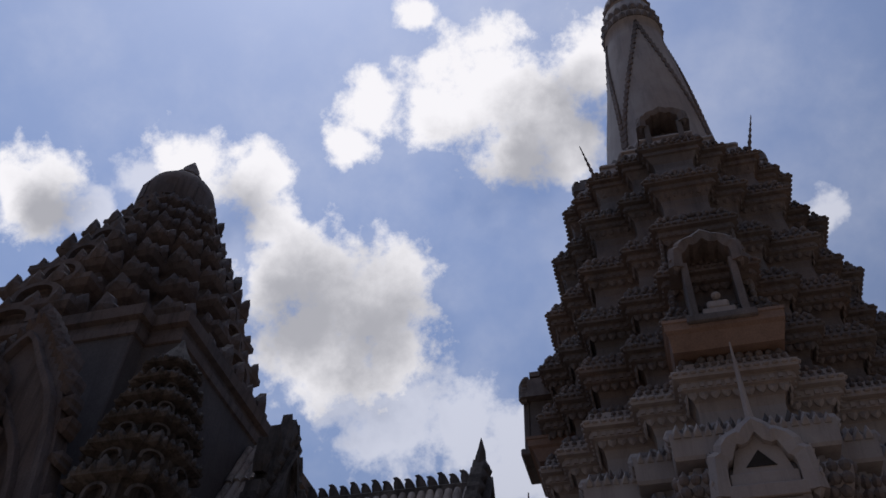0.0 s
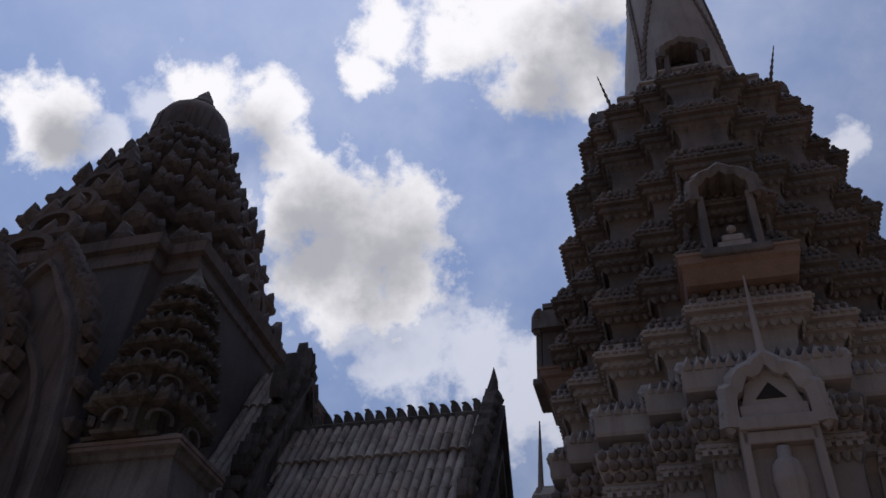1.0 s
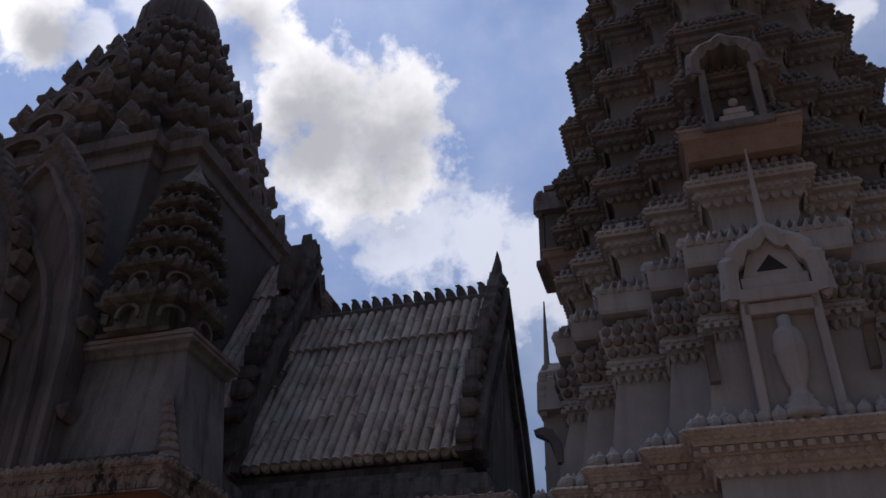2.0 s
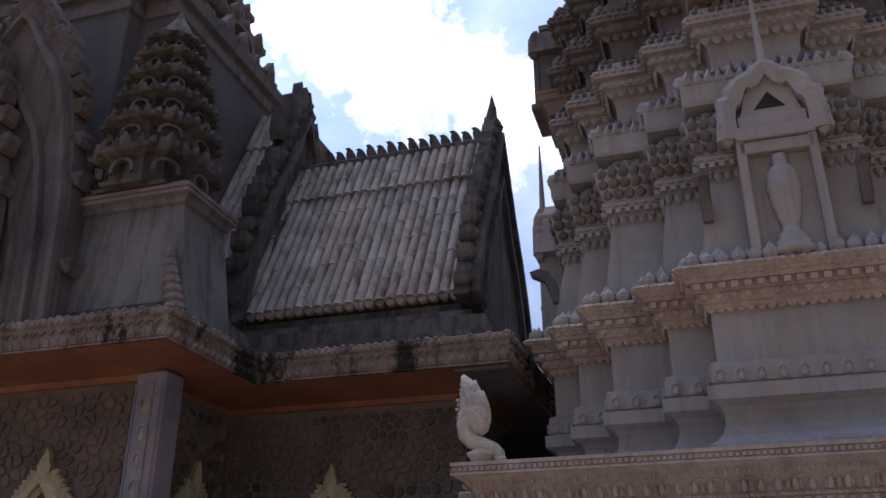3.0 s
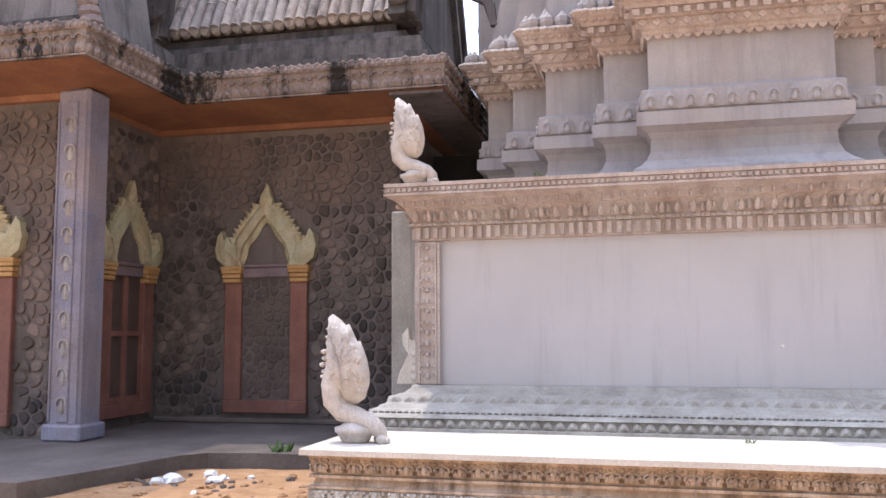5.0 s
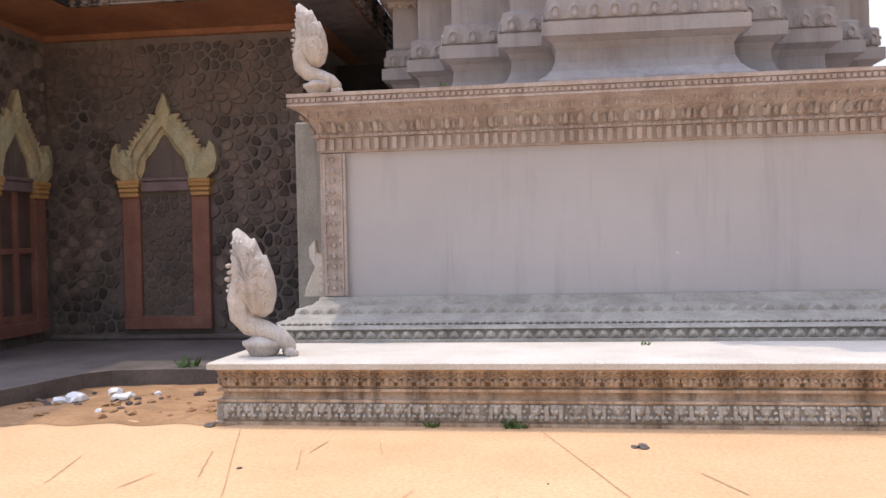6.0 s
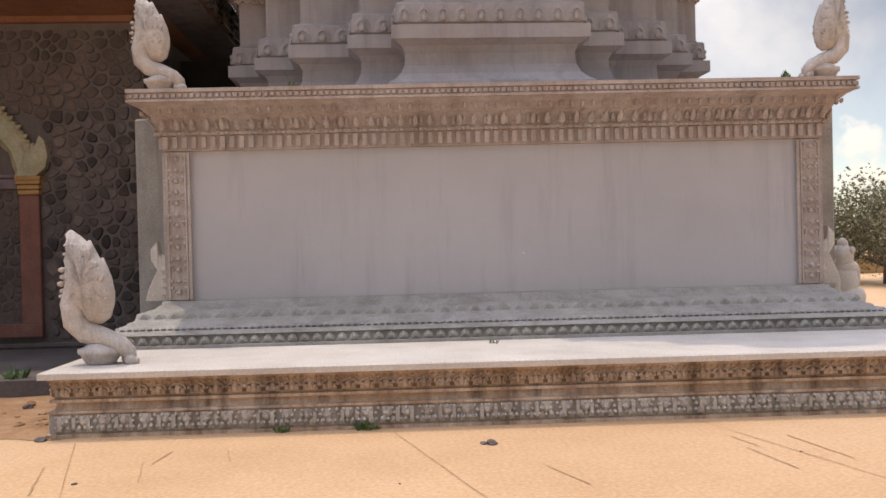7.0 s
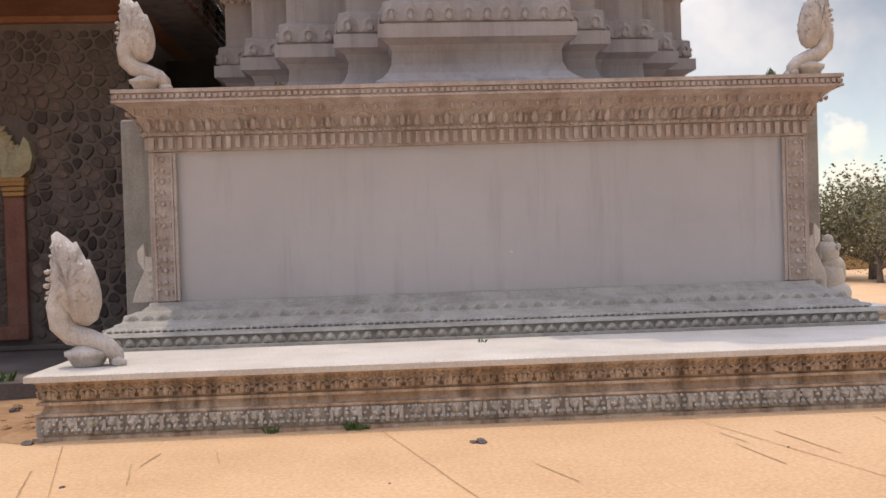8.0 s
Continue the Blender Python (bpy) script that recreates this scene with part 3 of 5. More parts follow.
# ---------- naga statues: one plain shape each ----------
def naga(place, face, size):
    """Rearing hooded serpent: an S-shaped neck on a coiled foot, a tall fluted hood. It faces +x before turning."""
    bm = bmesh.new()
    path = [(-0.35, 0, 0.04, 0.03), (-0.31, 0, 0.10, 0.07), (-0.22, 0, 0.18, 0.085), (-0.07, 0, 0.25, 0.09), (0.09, 0, 0.30, 0.105), (0.18, 0, 0.40, 0.12), (0.20, 0, 0.56, 0.12), (0.17, 0, 0.70, 0.11), (0.16, 0, 0.85, 0.09), (0.18, 0, 1.0, 0.06), (0.205, 0, 1.17, 0.03)]
    pts = [Vector(p[:3]) for p in path]
    rings = []
    for i, p in enumerate(pts):
        d = (pts[min(i + 1, len(pts) - 1)] - pts[max(i - 1, 0)]).normalized()
        side = Vector((0, 1, 0))
        nrm = d.cross(side)
        r = path[i][3]
        rings.append([p + (side * math.cos(a * math.tau / 14) * 1.05 + nrm * math.sin(a * math.tau / 14)) * r * (1 + 0.04 * (a % 2)) for a in range(14)])
    loft(bm, rings)
    # hood, a leaf in x and z that is thick in the middle, with a toothed rim of many heads
    rim = [(0.08, 0.41), (0.02, 0.387), (-0.054, 0.375), (-0.135, 0.43), (-0.176, 0.56), (-0.18, 0.666), (-0.153, 0.81), (-0.117, 0.90), (-0.08, 0.99), (-0.052, 0.975), (0.0, 1.08), (0.036, 1.156), (0.063, 1.135), (0.126, 1.197), (0.207, 1.256),
           (0.25, 1.22), (0.245, 1.16), (0.26, 1.115), (0.25, 1.05), (0.275, 0.97), (0.26, 0.92), (0.28, 0.83), (0.265, 0.76), (0.28, 0.70), (0.265, 0.63), (0.27, 0.576), (0.2, 0.48)]
    n = len(rim)
    c = Vector((0.07, 0, 0.72))
    for side in (-1, 1):
        outer = [bm.verts.new((x, side * 0.025, z)) for x, z in rim]
        mid = [bm.verts.new((c.x + (x - c.x) * 0.72, side * (0.065 + 0.05 * (k % 2)), c.z + (z - c.z) * 0.76)) for k, (x, z) in enumerate(rim)]
        inner = [bm.verts.new((c.x + (x - c.x) * 0.38, side * (0.105 + 0.03 * ((k + 1) % 2)), c.z + (z - c.z) * 0.42)) for k, (x, z) in enumerate(rim)]
        top = bm.verts.new((c.x, side * 0.13, c.z))
        for k in range(n):
            j = (k + 1) % n
            bm.faces.new((outer[k], outer[j], mid[j], mid[k]))
            bm.faces.new((mid[k], mid[j], inner[j], inner[k]))
            bm.faces.new((inner[k], inner[j], top))
        if side < 0:
            first = outer
        else:
            for k in range(n):
                j = (k + 1) % n
                bm.faces.new((first[k], first[j], outer[j], outer[k]))
    # small heads along the breast
    for x, z, r in [(0.30, 0.885, 0.034), (0.285, 0.82, 0.036), (0.31, 0.755, 0.036), (0.29, 0.69, 0.034), (0.305, 0.64, 0.03), (0.265, 1.03, 0.022), (0.26, 1.11, 0.018)]:
        for s in (-1, 1):
            bmesh.ops.create_icosphere(bm, subdivisions=1, radius=r, matrix=Matrix.Translation((x - 0.01, s * 0.032, z)) @ Matrix.Diagonal((1.15, 0.9, 0.8, 1)))
    # overlapping carved leaves that fan out over the hood
    for ringk, (reach, count) in enumerate(((0.30, 6), (0.52, 9), (0.72, 12))):
        for j in range(count):
            u = 3 + (j + 0.5 * (ringk % 2)) * 12.5 / count
            i = int(u)
            px, pz = rim[i][0] + (rim[i + 1][0] - rim[i][0]) * (u - i), rim[i][1] + (rim[i + 1][1] - rim[i][1]) * (u - i)
            x, z = c.x + (px - c.x) * reach, c.z + (pz - c.z) * reach
            tilt = math.degrees(math.atan2(px - c.x, pz - c.z + 0.25))
            for s in (-1, 1):
                bmesh.ops.create_icosphere(bm, subdivisions=1, radius=0.04, matrix=Matrix.Translation((x, s * (0.135 - 0.085 * reach), z)) @ pose(0, 0, 0, 0, tilt, 0) @ Matrix.Diagonal((0.75, 0.40, 1.45, 1)))
    # coiled foot
    for x, r in ((-0.33, 0.055), (-0.28, 0.06), (-0.37, 0.04)):
        bmesh.ops.create_icosphere(bm, subdivisions=2, radius=r, matrix=Matrix.Translation((x, random.uniform(-0.05, 0.05), r * 0.7)))
    loft(bm, [[(-0.04 + 1.12 * r * math.cos(a * math.tau / 18), 0.85 * r * math.sin(a * math.tau / 18), z) for a in range(18)] for z, r in [(0.0, 0.11), (0.02, 0.13), (0.09, 0.165), (0.10, 0.185), (0.145, 0.19), (0.155, 0.15), (0.20, 0.09)]])
    ob = mesh_object("naga_statue", bm, M_STATUE)
    for f in ob.data.polygons:
        f.use_smooth = True
    ob.matrix_world = Matrix.Translation(place) @ Matrix.Rotation(radians(face), 4, "Z") @ Matrix.Diagonal((size, size, size, 1))
    return tagged(ob, "white cement naga statue with a flared pointed hood", "statue", "naga statues")


naga((-2.68, 7.80, TOP_T), 176, 0.96)
naga((-2.53, 9.48, 3.29), 172, 0.84)
naga((4.89, 9.32, 3.29), 8, 0.84)

# ---------- pale tower ----------
TOWER = pose(1.19, 13.2, 0, 0, 0, 0.2)
pale_tower = thing("pale_tower", TOWER, "tall stepped grey-white cement temple tower with a round spire", "tower")
# half widths and half depths of the five nested bays, from the ground up
BAYS = [
    (3.29, (1.12, 1.65, 2.42, 2.96, 3.40), (3.22, 2.74, 2.24, 1.50, 1.00)),
    (5.52, (1.12, 1.65, 2.42, 2.96, 3.40), (3.22, 2.74, 2.24, 1.50, 1.00)),
    (5.53, (0.96, 1.48, 2.26, 2.74, 3.12), (3.16, 2.68, 2.20, 1.50, 1.03)),
    (8.30, (0.90, 1.42, 2.18, 2.68, 3.02), (3.12, 2.64, 2.17, 1.46, 1.00)),
    (8.40, (0.74, 1.36, 2.12, 2.66, 2.98), (3.02, 2.54, 2.10, 1.42, 0.97)),
    (10.4, (0.72, 1.36, 2.12, 2.60, 2.98), (2.96, 2.46, 2.06, 1.40, 0.95)),
    (11.5, (0.66, 1.28, 2.06, 2.48, 2.90), (2.86, 2.38, 2.02, 1.36, 0.92)),
    (12.8, (0.58, 1.12, 1.93, 2.33, 2.70), (2.68, 2.26, 1.92, 1.30, 0.88)),
    (14.3, (0.54, 1.04, 1.80, 2.15, 2.50), (2.46, 2.10, 1.78, 1.20, 0.84)),
    (16.0, (0.50, 0.92, 1.52, 1.92, 2.14), (2.02, 1.78, 1.46, 1.02, 0.74)),
    (16.8, (0.46, 0.84, 1.20, 1.50, 1.66), (1.66, 1.48, 1.20, 0.90, 0.66)),
]


def bay_ring(off, z, at=None):
    """Plan of nested bays at a height, widened by off; it runs anticlockwise."""
    h = z if at is None else at
    zs = [q[0] for q in BAYS]
    xs = [float(np.interp(h, zs, [q[1][i] for q in BAYS])) + off for i in range(5)]
    ys = [float(np.interp(h, zs, [q[2][i] for q in BAYS])) + off for i in range(5)]
    quad = []
    for i in range(5):
        if i:
            quad.append((xs[i - 1], -ys[i]))
        quad.append((xs[i], -ys[i]))
    right = quad + [(x, -y) for x, y in reversed(quad)]
    return [(x, y, z) for x, y in right + [(-x, -y) for x, y in right]]


def tier(profile, mat, name="tier", label=""):
    bm = bmesh.new()
    loft(bm, [bay_ring(o, z) for z, o in profile])
    return part(name, bm, mat, pale_tower, label)


def edge(z, o):
    return [(x, y, 0.0) for x, y, _ in bay_ring(o, 0.0, z)]


front_w = lambda p: p.y < -1.2
base = tier([(3.29, 0.15), (3.36, 0.15), (3.37, 0.11), (3.43, 0.10), (3.47, 0.03), (3.55, -0.05), (3.66, -0.10), (3.80, -0.11), (3.88, -0.07), (3.93, 0.02), (3.94, 0.05), (4.10, 0.05), (4.11, -0.03)], M_TOWER, "plinth", "plain concave plinth")
body = tier([(4.10, -0.02), (4.13, -0.02), (4.14, 0.0), (4.36, -0.01), (4.38, -0.03), (4.40, -0.09), (4.43, -0.10), (5.03, -0.10)], M_TOWER, "lower_storey")
crown = tier([(5.02, -0.10), (5.03, -0.05), (5.08, -0.03), (5.10, 0.03), (5.20, 0.04), (5.21, 0.09), (5.30, 0.10), (5.31, 0.15), (5.37, 0.17), (5.42, 0.24), (5.47, 0.26), (5.52, 0.20)], M_CARVED, "storey_cornice", "cream-brown carved cornice")
piece_row("lotus_petal", PETAL, "petal", M_TOWER, body, edge(5, 0.0), 0.235, (0.90, 0.06, 0.20), 4.145, 0.0, jitter=0.03, single=front_w)
acc = Acc()
row(acc, KNOB, edge(5, 0.0), 0.235, (0.34, 0.05, 0.09), 4.15, 0.025, jitter=0.05)
row(acc, ARCH, edge(5, 0.0), 0.235, (0.5, 0.12, 0.09), 4.24, 0.02, jitter=0.05)
tagged(acc.part("carved_relief", M_TOWER, body), kind="stuff")
acc = Acc()
row(acc, PETAL, edge(5, -0.05), 0.115, (0.85, 0.06, 0.07), 5.05, 0.0, flip=True, jitter=0.05)
for m, q in along(edge(5, 0.04), 0.16):
    acc.add(TAB, m @ Matrix.Translation((0, -0.0, 5.155)) @ pose(0, 0, 0, 0, 45, 0) @ Matrix.Diagonal((0.07, 0.06, 0.07, 1)))
row(acc, TAB, edge(5, 0.10), 0.14, (0.55, 0.10, 0.07), 5.255, 0.01, jitter=0.05)
row(acc, PETAL, edge(5, 0.17), 0.115, (0.95, 0.06, 0.07), 5.41, 0.03, -28, flip=True, jitter=0.06)
row(acc, KNOB, edge(5, 0.25), 0.115, (0.95, 0.13, 0.07), 5.44, -0.02, jitter=0.06)
tagged(acc.part("carved_relief", M_CARVED, crown), kind="stuff")
piece_row("bud_finial", BUD, "bud", M_TOWER, body, edge(5, 0.13), 0.175, (1.0, 0.175, 0.22), 5.49, 0.0, jitter=0.14, skip=0.06, single=front_w)
piece_row("bud_finial", BUD, "bud", M_TOWER, body, edge(5, -0.02), 0.175, (1.0, 0.17, 0.31), 5.49, 0.0, jitter=0.14, skip=0.06, single=front_w)

# middle storey: plain walls, fringed capitals heavy with round buds, a toothed parapet block
upper = tier([(5.50, -0.07), (6.86, -0.07), (6.87, -0.03), (6.96, 0.0), (6.97, 0.04), (7.06, 0.06), (7.10, 0.02), (7.2, 0.06), (7.35, 0.11), (7.5, 0.13), (7.6, 0.08), (7.62, -0.1), (7.80, -0.1), (7.81, 0.10), (7.86, 0.12), (8.20, 0.14), (8.24, 0.08), (8.26, -0.12)], M_TOWER, "middle_storey")
acc = Acc()
row(acc, PETAL, edge(7, -0.03), 0.12, (0.8, 0.10, 0.15), 6.88, 0.0, flip=True, jitter=0.08)
row(acc, TAB, edge(7, 0.02), 0.12, (0.55, 0.10, 0.07), 6.93, 0.01, jitter=0.05)
row(acc, TAB, edge(7.7, -0.08), 0.16, (0.5, 0.08, 0.12), 7.71, 0.0, jitter=0.08)
row(acc, KNOB, edge(7, 0.05), 0.13, (0.85, 0.06, 0.05), 7.0, 0.0, jitter=0.06)
tagged(acc.part("carved_relief", M_TOWER, upper), kind="stuff")
for z, o, h in ((7.12, 0.05, 0.17), (7.27, 0.10, 0.18), (7.43, 0.11, 0.20)):
    piece_row("bud_finial", BUD, "bud", M_TOWER_DARK, upper, edge(7.5, o), 0.145, (0.98, 0.13, h), z, 0.0, 8, jitter=0.10, single=front_w, limit=100, rest="bud_relief")
piece_row("parapet_tooth", SPIKE, "spike", M_TOWER, upper, edge(8.1, 0.10), 0.13, (0.85, 0.28, 0.20), 8.12, 0.0, 0, jitter=0.12, single=front_w, limit=200, rest="tooth_relief")
acc = Acc()
row(acc, SPIKE, edge(8.1, -0.03), 0.15, (0.9, 0.3, 0.24), 8.2, 0.0, 0, jitter=0.12)
tagged(acc.part("tooth_relief", M_TOWER_DARK, upper), kind="stuff")

# upper tiers: walls that flare out below a thin ledge, with studded parapets above
TIERS = [(8.24, 9.20), (9.46, 10.25), (10.5, 11.32), (11.62, 12.62), (12.92, 14.1), (14.4, 15.6)]
for i, (z0, zb) in enumerate(TIERS):
    h = zb - z0
    # Tiers above the first take the darker copy, with backlit shade in its colour.
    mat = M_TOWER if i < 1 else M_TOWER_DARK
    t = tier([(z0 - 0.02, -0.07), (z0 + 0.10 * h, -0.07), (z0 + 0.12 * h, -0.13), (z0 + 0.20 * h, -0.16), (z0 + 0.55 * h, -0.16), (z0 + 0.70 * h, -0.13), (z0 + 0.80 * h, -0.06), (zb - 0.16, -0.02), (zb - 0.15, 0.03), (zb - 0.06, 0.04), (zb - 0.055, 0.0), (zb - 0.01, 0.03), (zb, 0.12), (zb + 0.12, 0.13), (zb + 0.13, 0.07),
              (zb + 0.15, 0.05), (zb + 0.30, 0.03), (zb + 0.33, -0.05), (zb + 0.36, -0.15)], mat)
    acc = Acc()
    row(acc, TAB, edge(zb, 0.03), 0.12, (0.5, 0.07, 0.07), zb - 0.10, 0.0, jitter=0.08)
    row(acc, PETAL, edge(zb, -0.04), 0.15, (0.85, 0.08, 0.14), zb - 0.16, 0.0, flip=True, jitter=0.08)
    row(acc, PETAL, edge(z0, -0.07), 0.16, (0.85, 0.08, 0.12), z0 + 0.10 * h, 0.0, jitter=0.08)
    row(acc, KNOB, edge(zb, 0.13), 0.125, (0.9, 0.10, 0.07), zb + 0.05, -0.01, jitter=0.12)
    tagged(acc.part("carved_relief", mat, t), kind="stuff")
    acc = Acc()
    row(acc, KNOB, edge(zb, 0.05), 0.115, (0.7, 0.08, 0.08), zb + 0.12, 0.0, 10, jitter=0.14, skip=0.05)
    row(acc, KNOB, edge(zb, 0.035), 0.115, (0.7, 0.08, 0.08), zb + 0.215, 0.0, 10, jitter=0.14, skip=0.05)
    row(acc, BUD, edge(zb, 0.0), 0.13, (0.85, 0.11, 0.13), zb + 0.29, 0.0, 0, jitter=0.14, skip=0.06)
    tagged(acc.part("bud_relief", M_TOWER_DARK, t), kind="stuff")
tier([(15.9, -0.1), (16.0, 0.0), (16.3, 0.0), (16.32, 0.06), (16.42, 0.06), (16.45, -0.1), (16.8, -0.2)], M_TOWER, "spire_base")

# spire: smooth cone with collars, four raised crossing bands and beaded ribs
bm = bmesh.new()
prof = [(16.6, 1.30), (16.75, 1.46), (17.0, 1.46), (17.1, 1.36), (17.3, 1.34), (18.5, 1.24), (20.6, 1.02), (22.8, 0.80), (23.4, 0.74), (23.45, 0.80), (23.6, 0.82), (24.2, 0.78), (24.6, 0.72), (24.65, 0.60), (24.8, 0.58), (24.85, 0.66), (25.3, 0.66), (25.4, 0.52), (26.2, 0.44), (27.2, 0.3), (28.6, 0.05)]
loft(bm, [[(r * math.cos(a * math.tau / 40), r * math.sin(a * math.tau / 40), z) for a in range(40)] for z, r in prof])
spire = part("spire", bm, M_TOWER, pale_tower, "smooth tapering cement spire", smooth=True)


def spire_r(z):
    return float(np.interp(z, [p[0] for p in prof], [p[1] for p in prof]))


for k in range(4):
    a0 = radians(-90 + k * 90 + 8)
    for way in (-1, 1):
        acc = Acc()
        for j in range(46):
            z = 17.1 + j * 0.135
            a = a0 + way * radians(44) * math.cos((j / 45) * math.pi * 0.5)
            r = spire_r(z)
            acc.add(KNOB if j % 2 else TAB, Matrix.Translation((r * math.cos(a), r * math.sin(a), z)) @ Matrix.Rotation(a + math.pi / 2, 4, "Z") @ Matrix.Diagonal((0.11, 0.09, 0.15, 1)))
        tagged(acc.part("beaded_rib", M_TOWER_DARK, spire), kind="stuff")
acc = Acc()
for z, n, hgt in ((16.78, 36, 0.3), (23.5, 24, 0.34), (23.9, 22, 0.34), (24.86, 20, 0.3)):
    for k in range(n):
        a = k * math.tau / n
        r = spire_r(z + 0.05)
        acc.add(PETAL, Matrix.Translation((r * math.cos(a), r * math.sin(a), z)) @ Matrix.Rotation(a + math.pi / 2, 4, "Z") @ Matrix.Diagonal((math.tau * r / n * 0.95, 0.14, hgt, 1)))
tagged(acc.part("petal_collar", M_TOWER_DARK, spire), kind="stuff")


# niches on the four faces
def niche(z0, w, h, d, s, column_mat, back, deep=True, urn=False, seat=False, lance=0.0):
    """A framed niche: lobed arch with a pointed gable, two posts, a lintel; s and d place it on the face."""
    for k in range(4):
        turn = Matrix.Rotation(k * math.pi / 2, 4, "Z") @ Matrix.Translation((0, -d - (0.12 if k % 2 else 0.0), z0))
        g = new("niche")
        g.parent = pale_tower
        g.matrix_local = turn
        bm = bmesh.new()
        if deep:
            for q in (-1, 1):
                box(bm, q * w * 0.47 - 0.04, q * w * 0.47 + 0.04, -0.04, 0.7, 0, h * 0.66)
            box(bm, -w * 0.51, w * 0.51, -0.03, 0.7, h * 0.92, h * 0.98)
            part("recess", bm, column_mat, g, "cheeks and roof of the hollow niche")
        else:
            box(bm, -w * 0.44, w * 0.44, -0.02, back, 0, h * 0.62, 0.01)
            part("back_panel", bm, M_TOWER, g)
        for q in (-1, 1):
            bm = bmesh.new()
            box(bm, q * w * 0.45 - 0.055, q * w * 0.45 + 0.055, -0.16, back if not deep else -0.05, 0, h * 0.64, 0.015)
            part("post", bm, column_mat, g)
        bm = bmesh.new()
        if not deep:
            box(bm, -w * 0.47, w * 0.47, -0.16, back, h * 0.50, h * 0.56, 0.01)
            box(bm, -w * 0.5, w * 0.5, -0.2, back, h * 0.565, h * 0.63, 0.01)
            box(bm, -w * 0.44, w * 0.44, -0.14, back, h * 0.635, h * 0.70, 0.01)
            part("lintel", bm, column_mat, g)
        else:
            box(bm, -w * 0.62, w * 0.62, -0.22, 0.1, -0.14, 0.0, 0.02)
            part("sill", bm, column_mat, g)
        # lobed gable band
        arch_pts = []
        for j in range(25):
            a = j / 24
            x = -1 + 2 * a
            x = -math.cos(a * math.pi)
            zz = 0.25 * math.sin(a * math.pi) ** 0.6 + 0.05 * (1 - abs(x)) ** 1.6 + 0.045 * abs(math.sin(a * math.pi * 5))
            arch_pts.append((x * w * 0.52, h * (0.58 + zz)))
        bm = bmesh.new()
        rings = []
        for j, (x, z) in enumerate(arch_pts):
            tx, tz = arch_pts[min(j + 1, 24)][0] - arch_pts[max(j - 1, 0)][0], arch_pts[min(j + 1, 24)][1] - arch_pts[max(j - 1, 0)][1]
            ln = math.hypot(tx, tz)
            nx, nz = -tz / ln, tx / ln
            wd = w * (0.19 + 0.035 * (j % 3 == 0))
            rings.append([(x - nx * wd * 0.3, back, z - nz * wd * 0.3), (x - nx * wd * 0.3, -0.19, z - nz * wd * 0.3), (x + nx * wd * 0.5, -0.23, z + nz * wd * 0.5), (x + nx * wd, -0.17, z + nz * wd), (x + nx * wd, back, z + nz * wd)])
        loft(bm, rings)
        part("gable_band", bm, column_mat, g)
        if not deep:
            bm = bmesh.new()
            loft(bm, [[(-w * 0.40, y, h * 0.70), (w * 0.40, y, h * 0.70), (w * 0.3, y, h * 0.82), (0, y, h * 0.92), (-w * 0.3, y, h * 0.82)] for y in (-0.10, back)])
            part("tympanum", bm, column_mat, g)
            # Thin black plate: the triangle's inner shade is painted on, nothing is hollowed.
            bm = bmesh.new()
            loft(bm, [[(-w * 0.20, y, h * 0.735), (w * 0.20, y, h * 0.735), (0, y, h * 0.82)] for y in (-0.112, -0.08)])
            part("tympanum_shade", bm, M_BLACK, g, "black triangle painted as the shade of an opening")
        for j in range(1, 24):
            x, z = arch_pts[j]
            lean = math.degrees(math.atan2(x, w * 0.5)) * 0.9
            piece("flame", SPIKE, "spike", column_mat, g, Matrix.Translation((x * 1.22, -0.1, z + w * 0.06)) @ pose(0, 0, 0, 0, lean, 0) @ Matrix.Diagonal((w * 0.11, 0.2, w * 0.15, 1)))
        for q in (-1, 1):
            for j in range(3):
                piece("flame", SPIKE, "spike", column_mat, g, Matrix.Translation((q * w * (0.56 + 0.05 * j), -0.12, h * (0.56 + 0.035 * j))) @ pose(0, 0, 0, 0, q * (50 - 18 * j), 0) @ Matrix.Diagonal((w * 0.12, 0.25, w * 0.2, 1)))
        if urn:
            bm = bmesh.new()
            u = h * 0.5
            loft(bm, [[(r * u * math.cos(a * math.tau / 16), -0.1 + 0.75 * r * u * math.sin(a * math.tau / 16), z * u) for a in range(16)] for z, r in
                      [(0, 0.17), (0.06, 0.17), (0.08, 0.14), (0.12, 0.15), (0.14, 0.11), (0.18, 0.12), (0.22, 0.07), (0.28, 0.07), (0.36, 0.10), (0.52, 0.13), (0.60, 0.135), (0.63, 0.15), (0.66, 0.135), (0.78, 0.13), (0.84, 0.09), (0.86, 0.06), (0.97, 0.06), (0.98, 0.03)]])
            part("urn", bm, M_TOWER, g, "pale footed urn in relief", smooth=True)
        if seat:
            bm = bmesh.new()
            box(bm, -w * 0.3, w * 0.3, -0.12, 0.0, 0.0, h * 0.1, 0.02)
            box(bm, -w * 0.2, w * 0.2, -0.1, 0.0, h * 0.1, h * 0.19, 0.03)
            bmesh.ops.create_icosphere(bm, subdivisions=2, radius=w * 0.09, matrix=Matrix.Translation((0, -0.05, h * 0.25)))
            part("pedestal", bm, M_TOWER, g)
        if lance:
            bm = bmesh.new()
            loft(bm, [[(r * math.cos(a * math.tau / 8), -0.14 + r * math.sin(a * math.tau / 8), z) for a in range(8)] for z, r in [(h * 0.98, 0.06), (h * 0.98 + 0.1, 0.05), (h * 0.98 + lance * 0.5, 0.035), (h * 0.98 + lance, 0.012)]])
            part("lance", bm, M_TOWER, g)


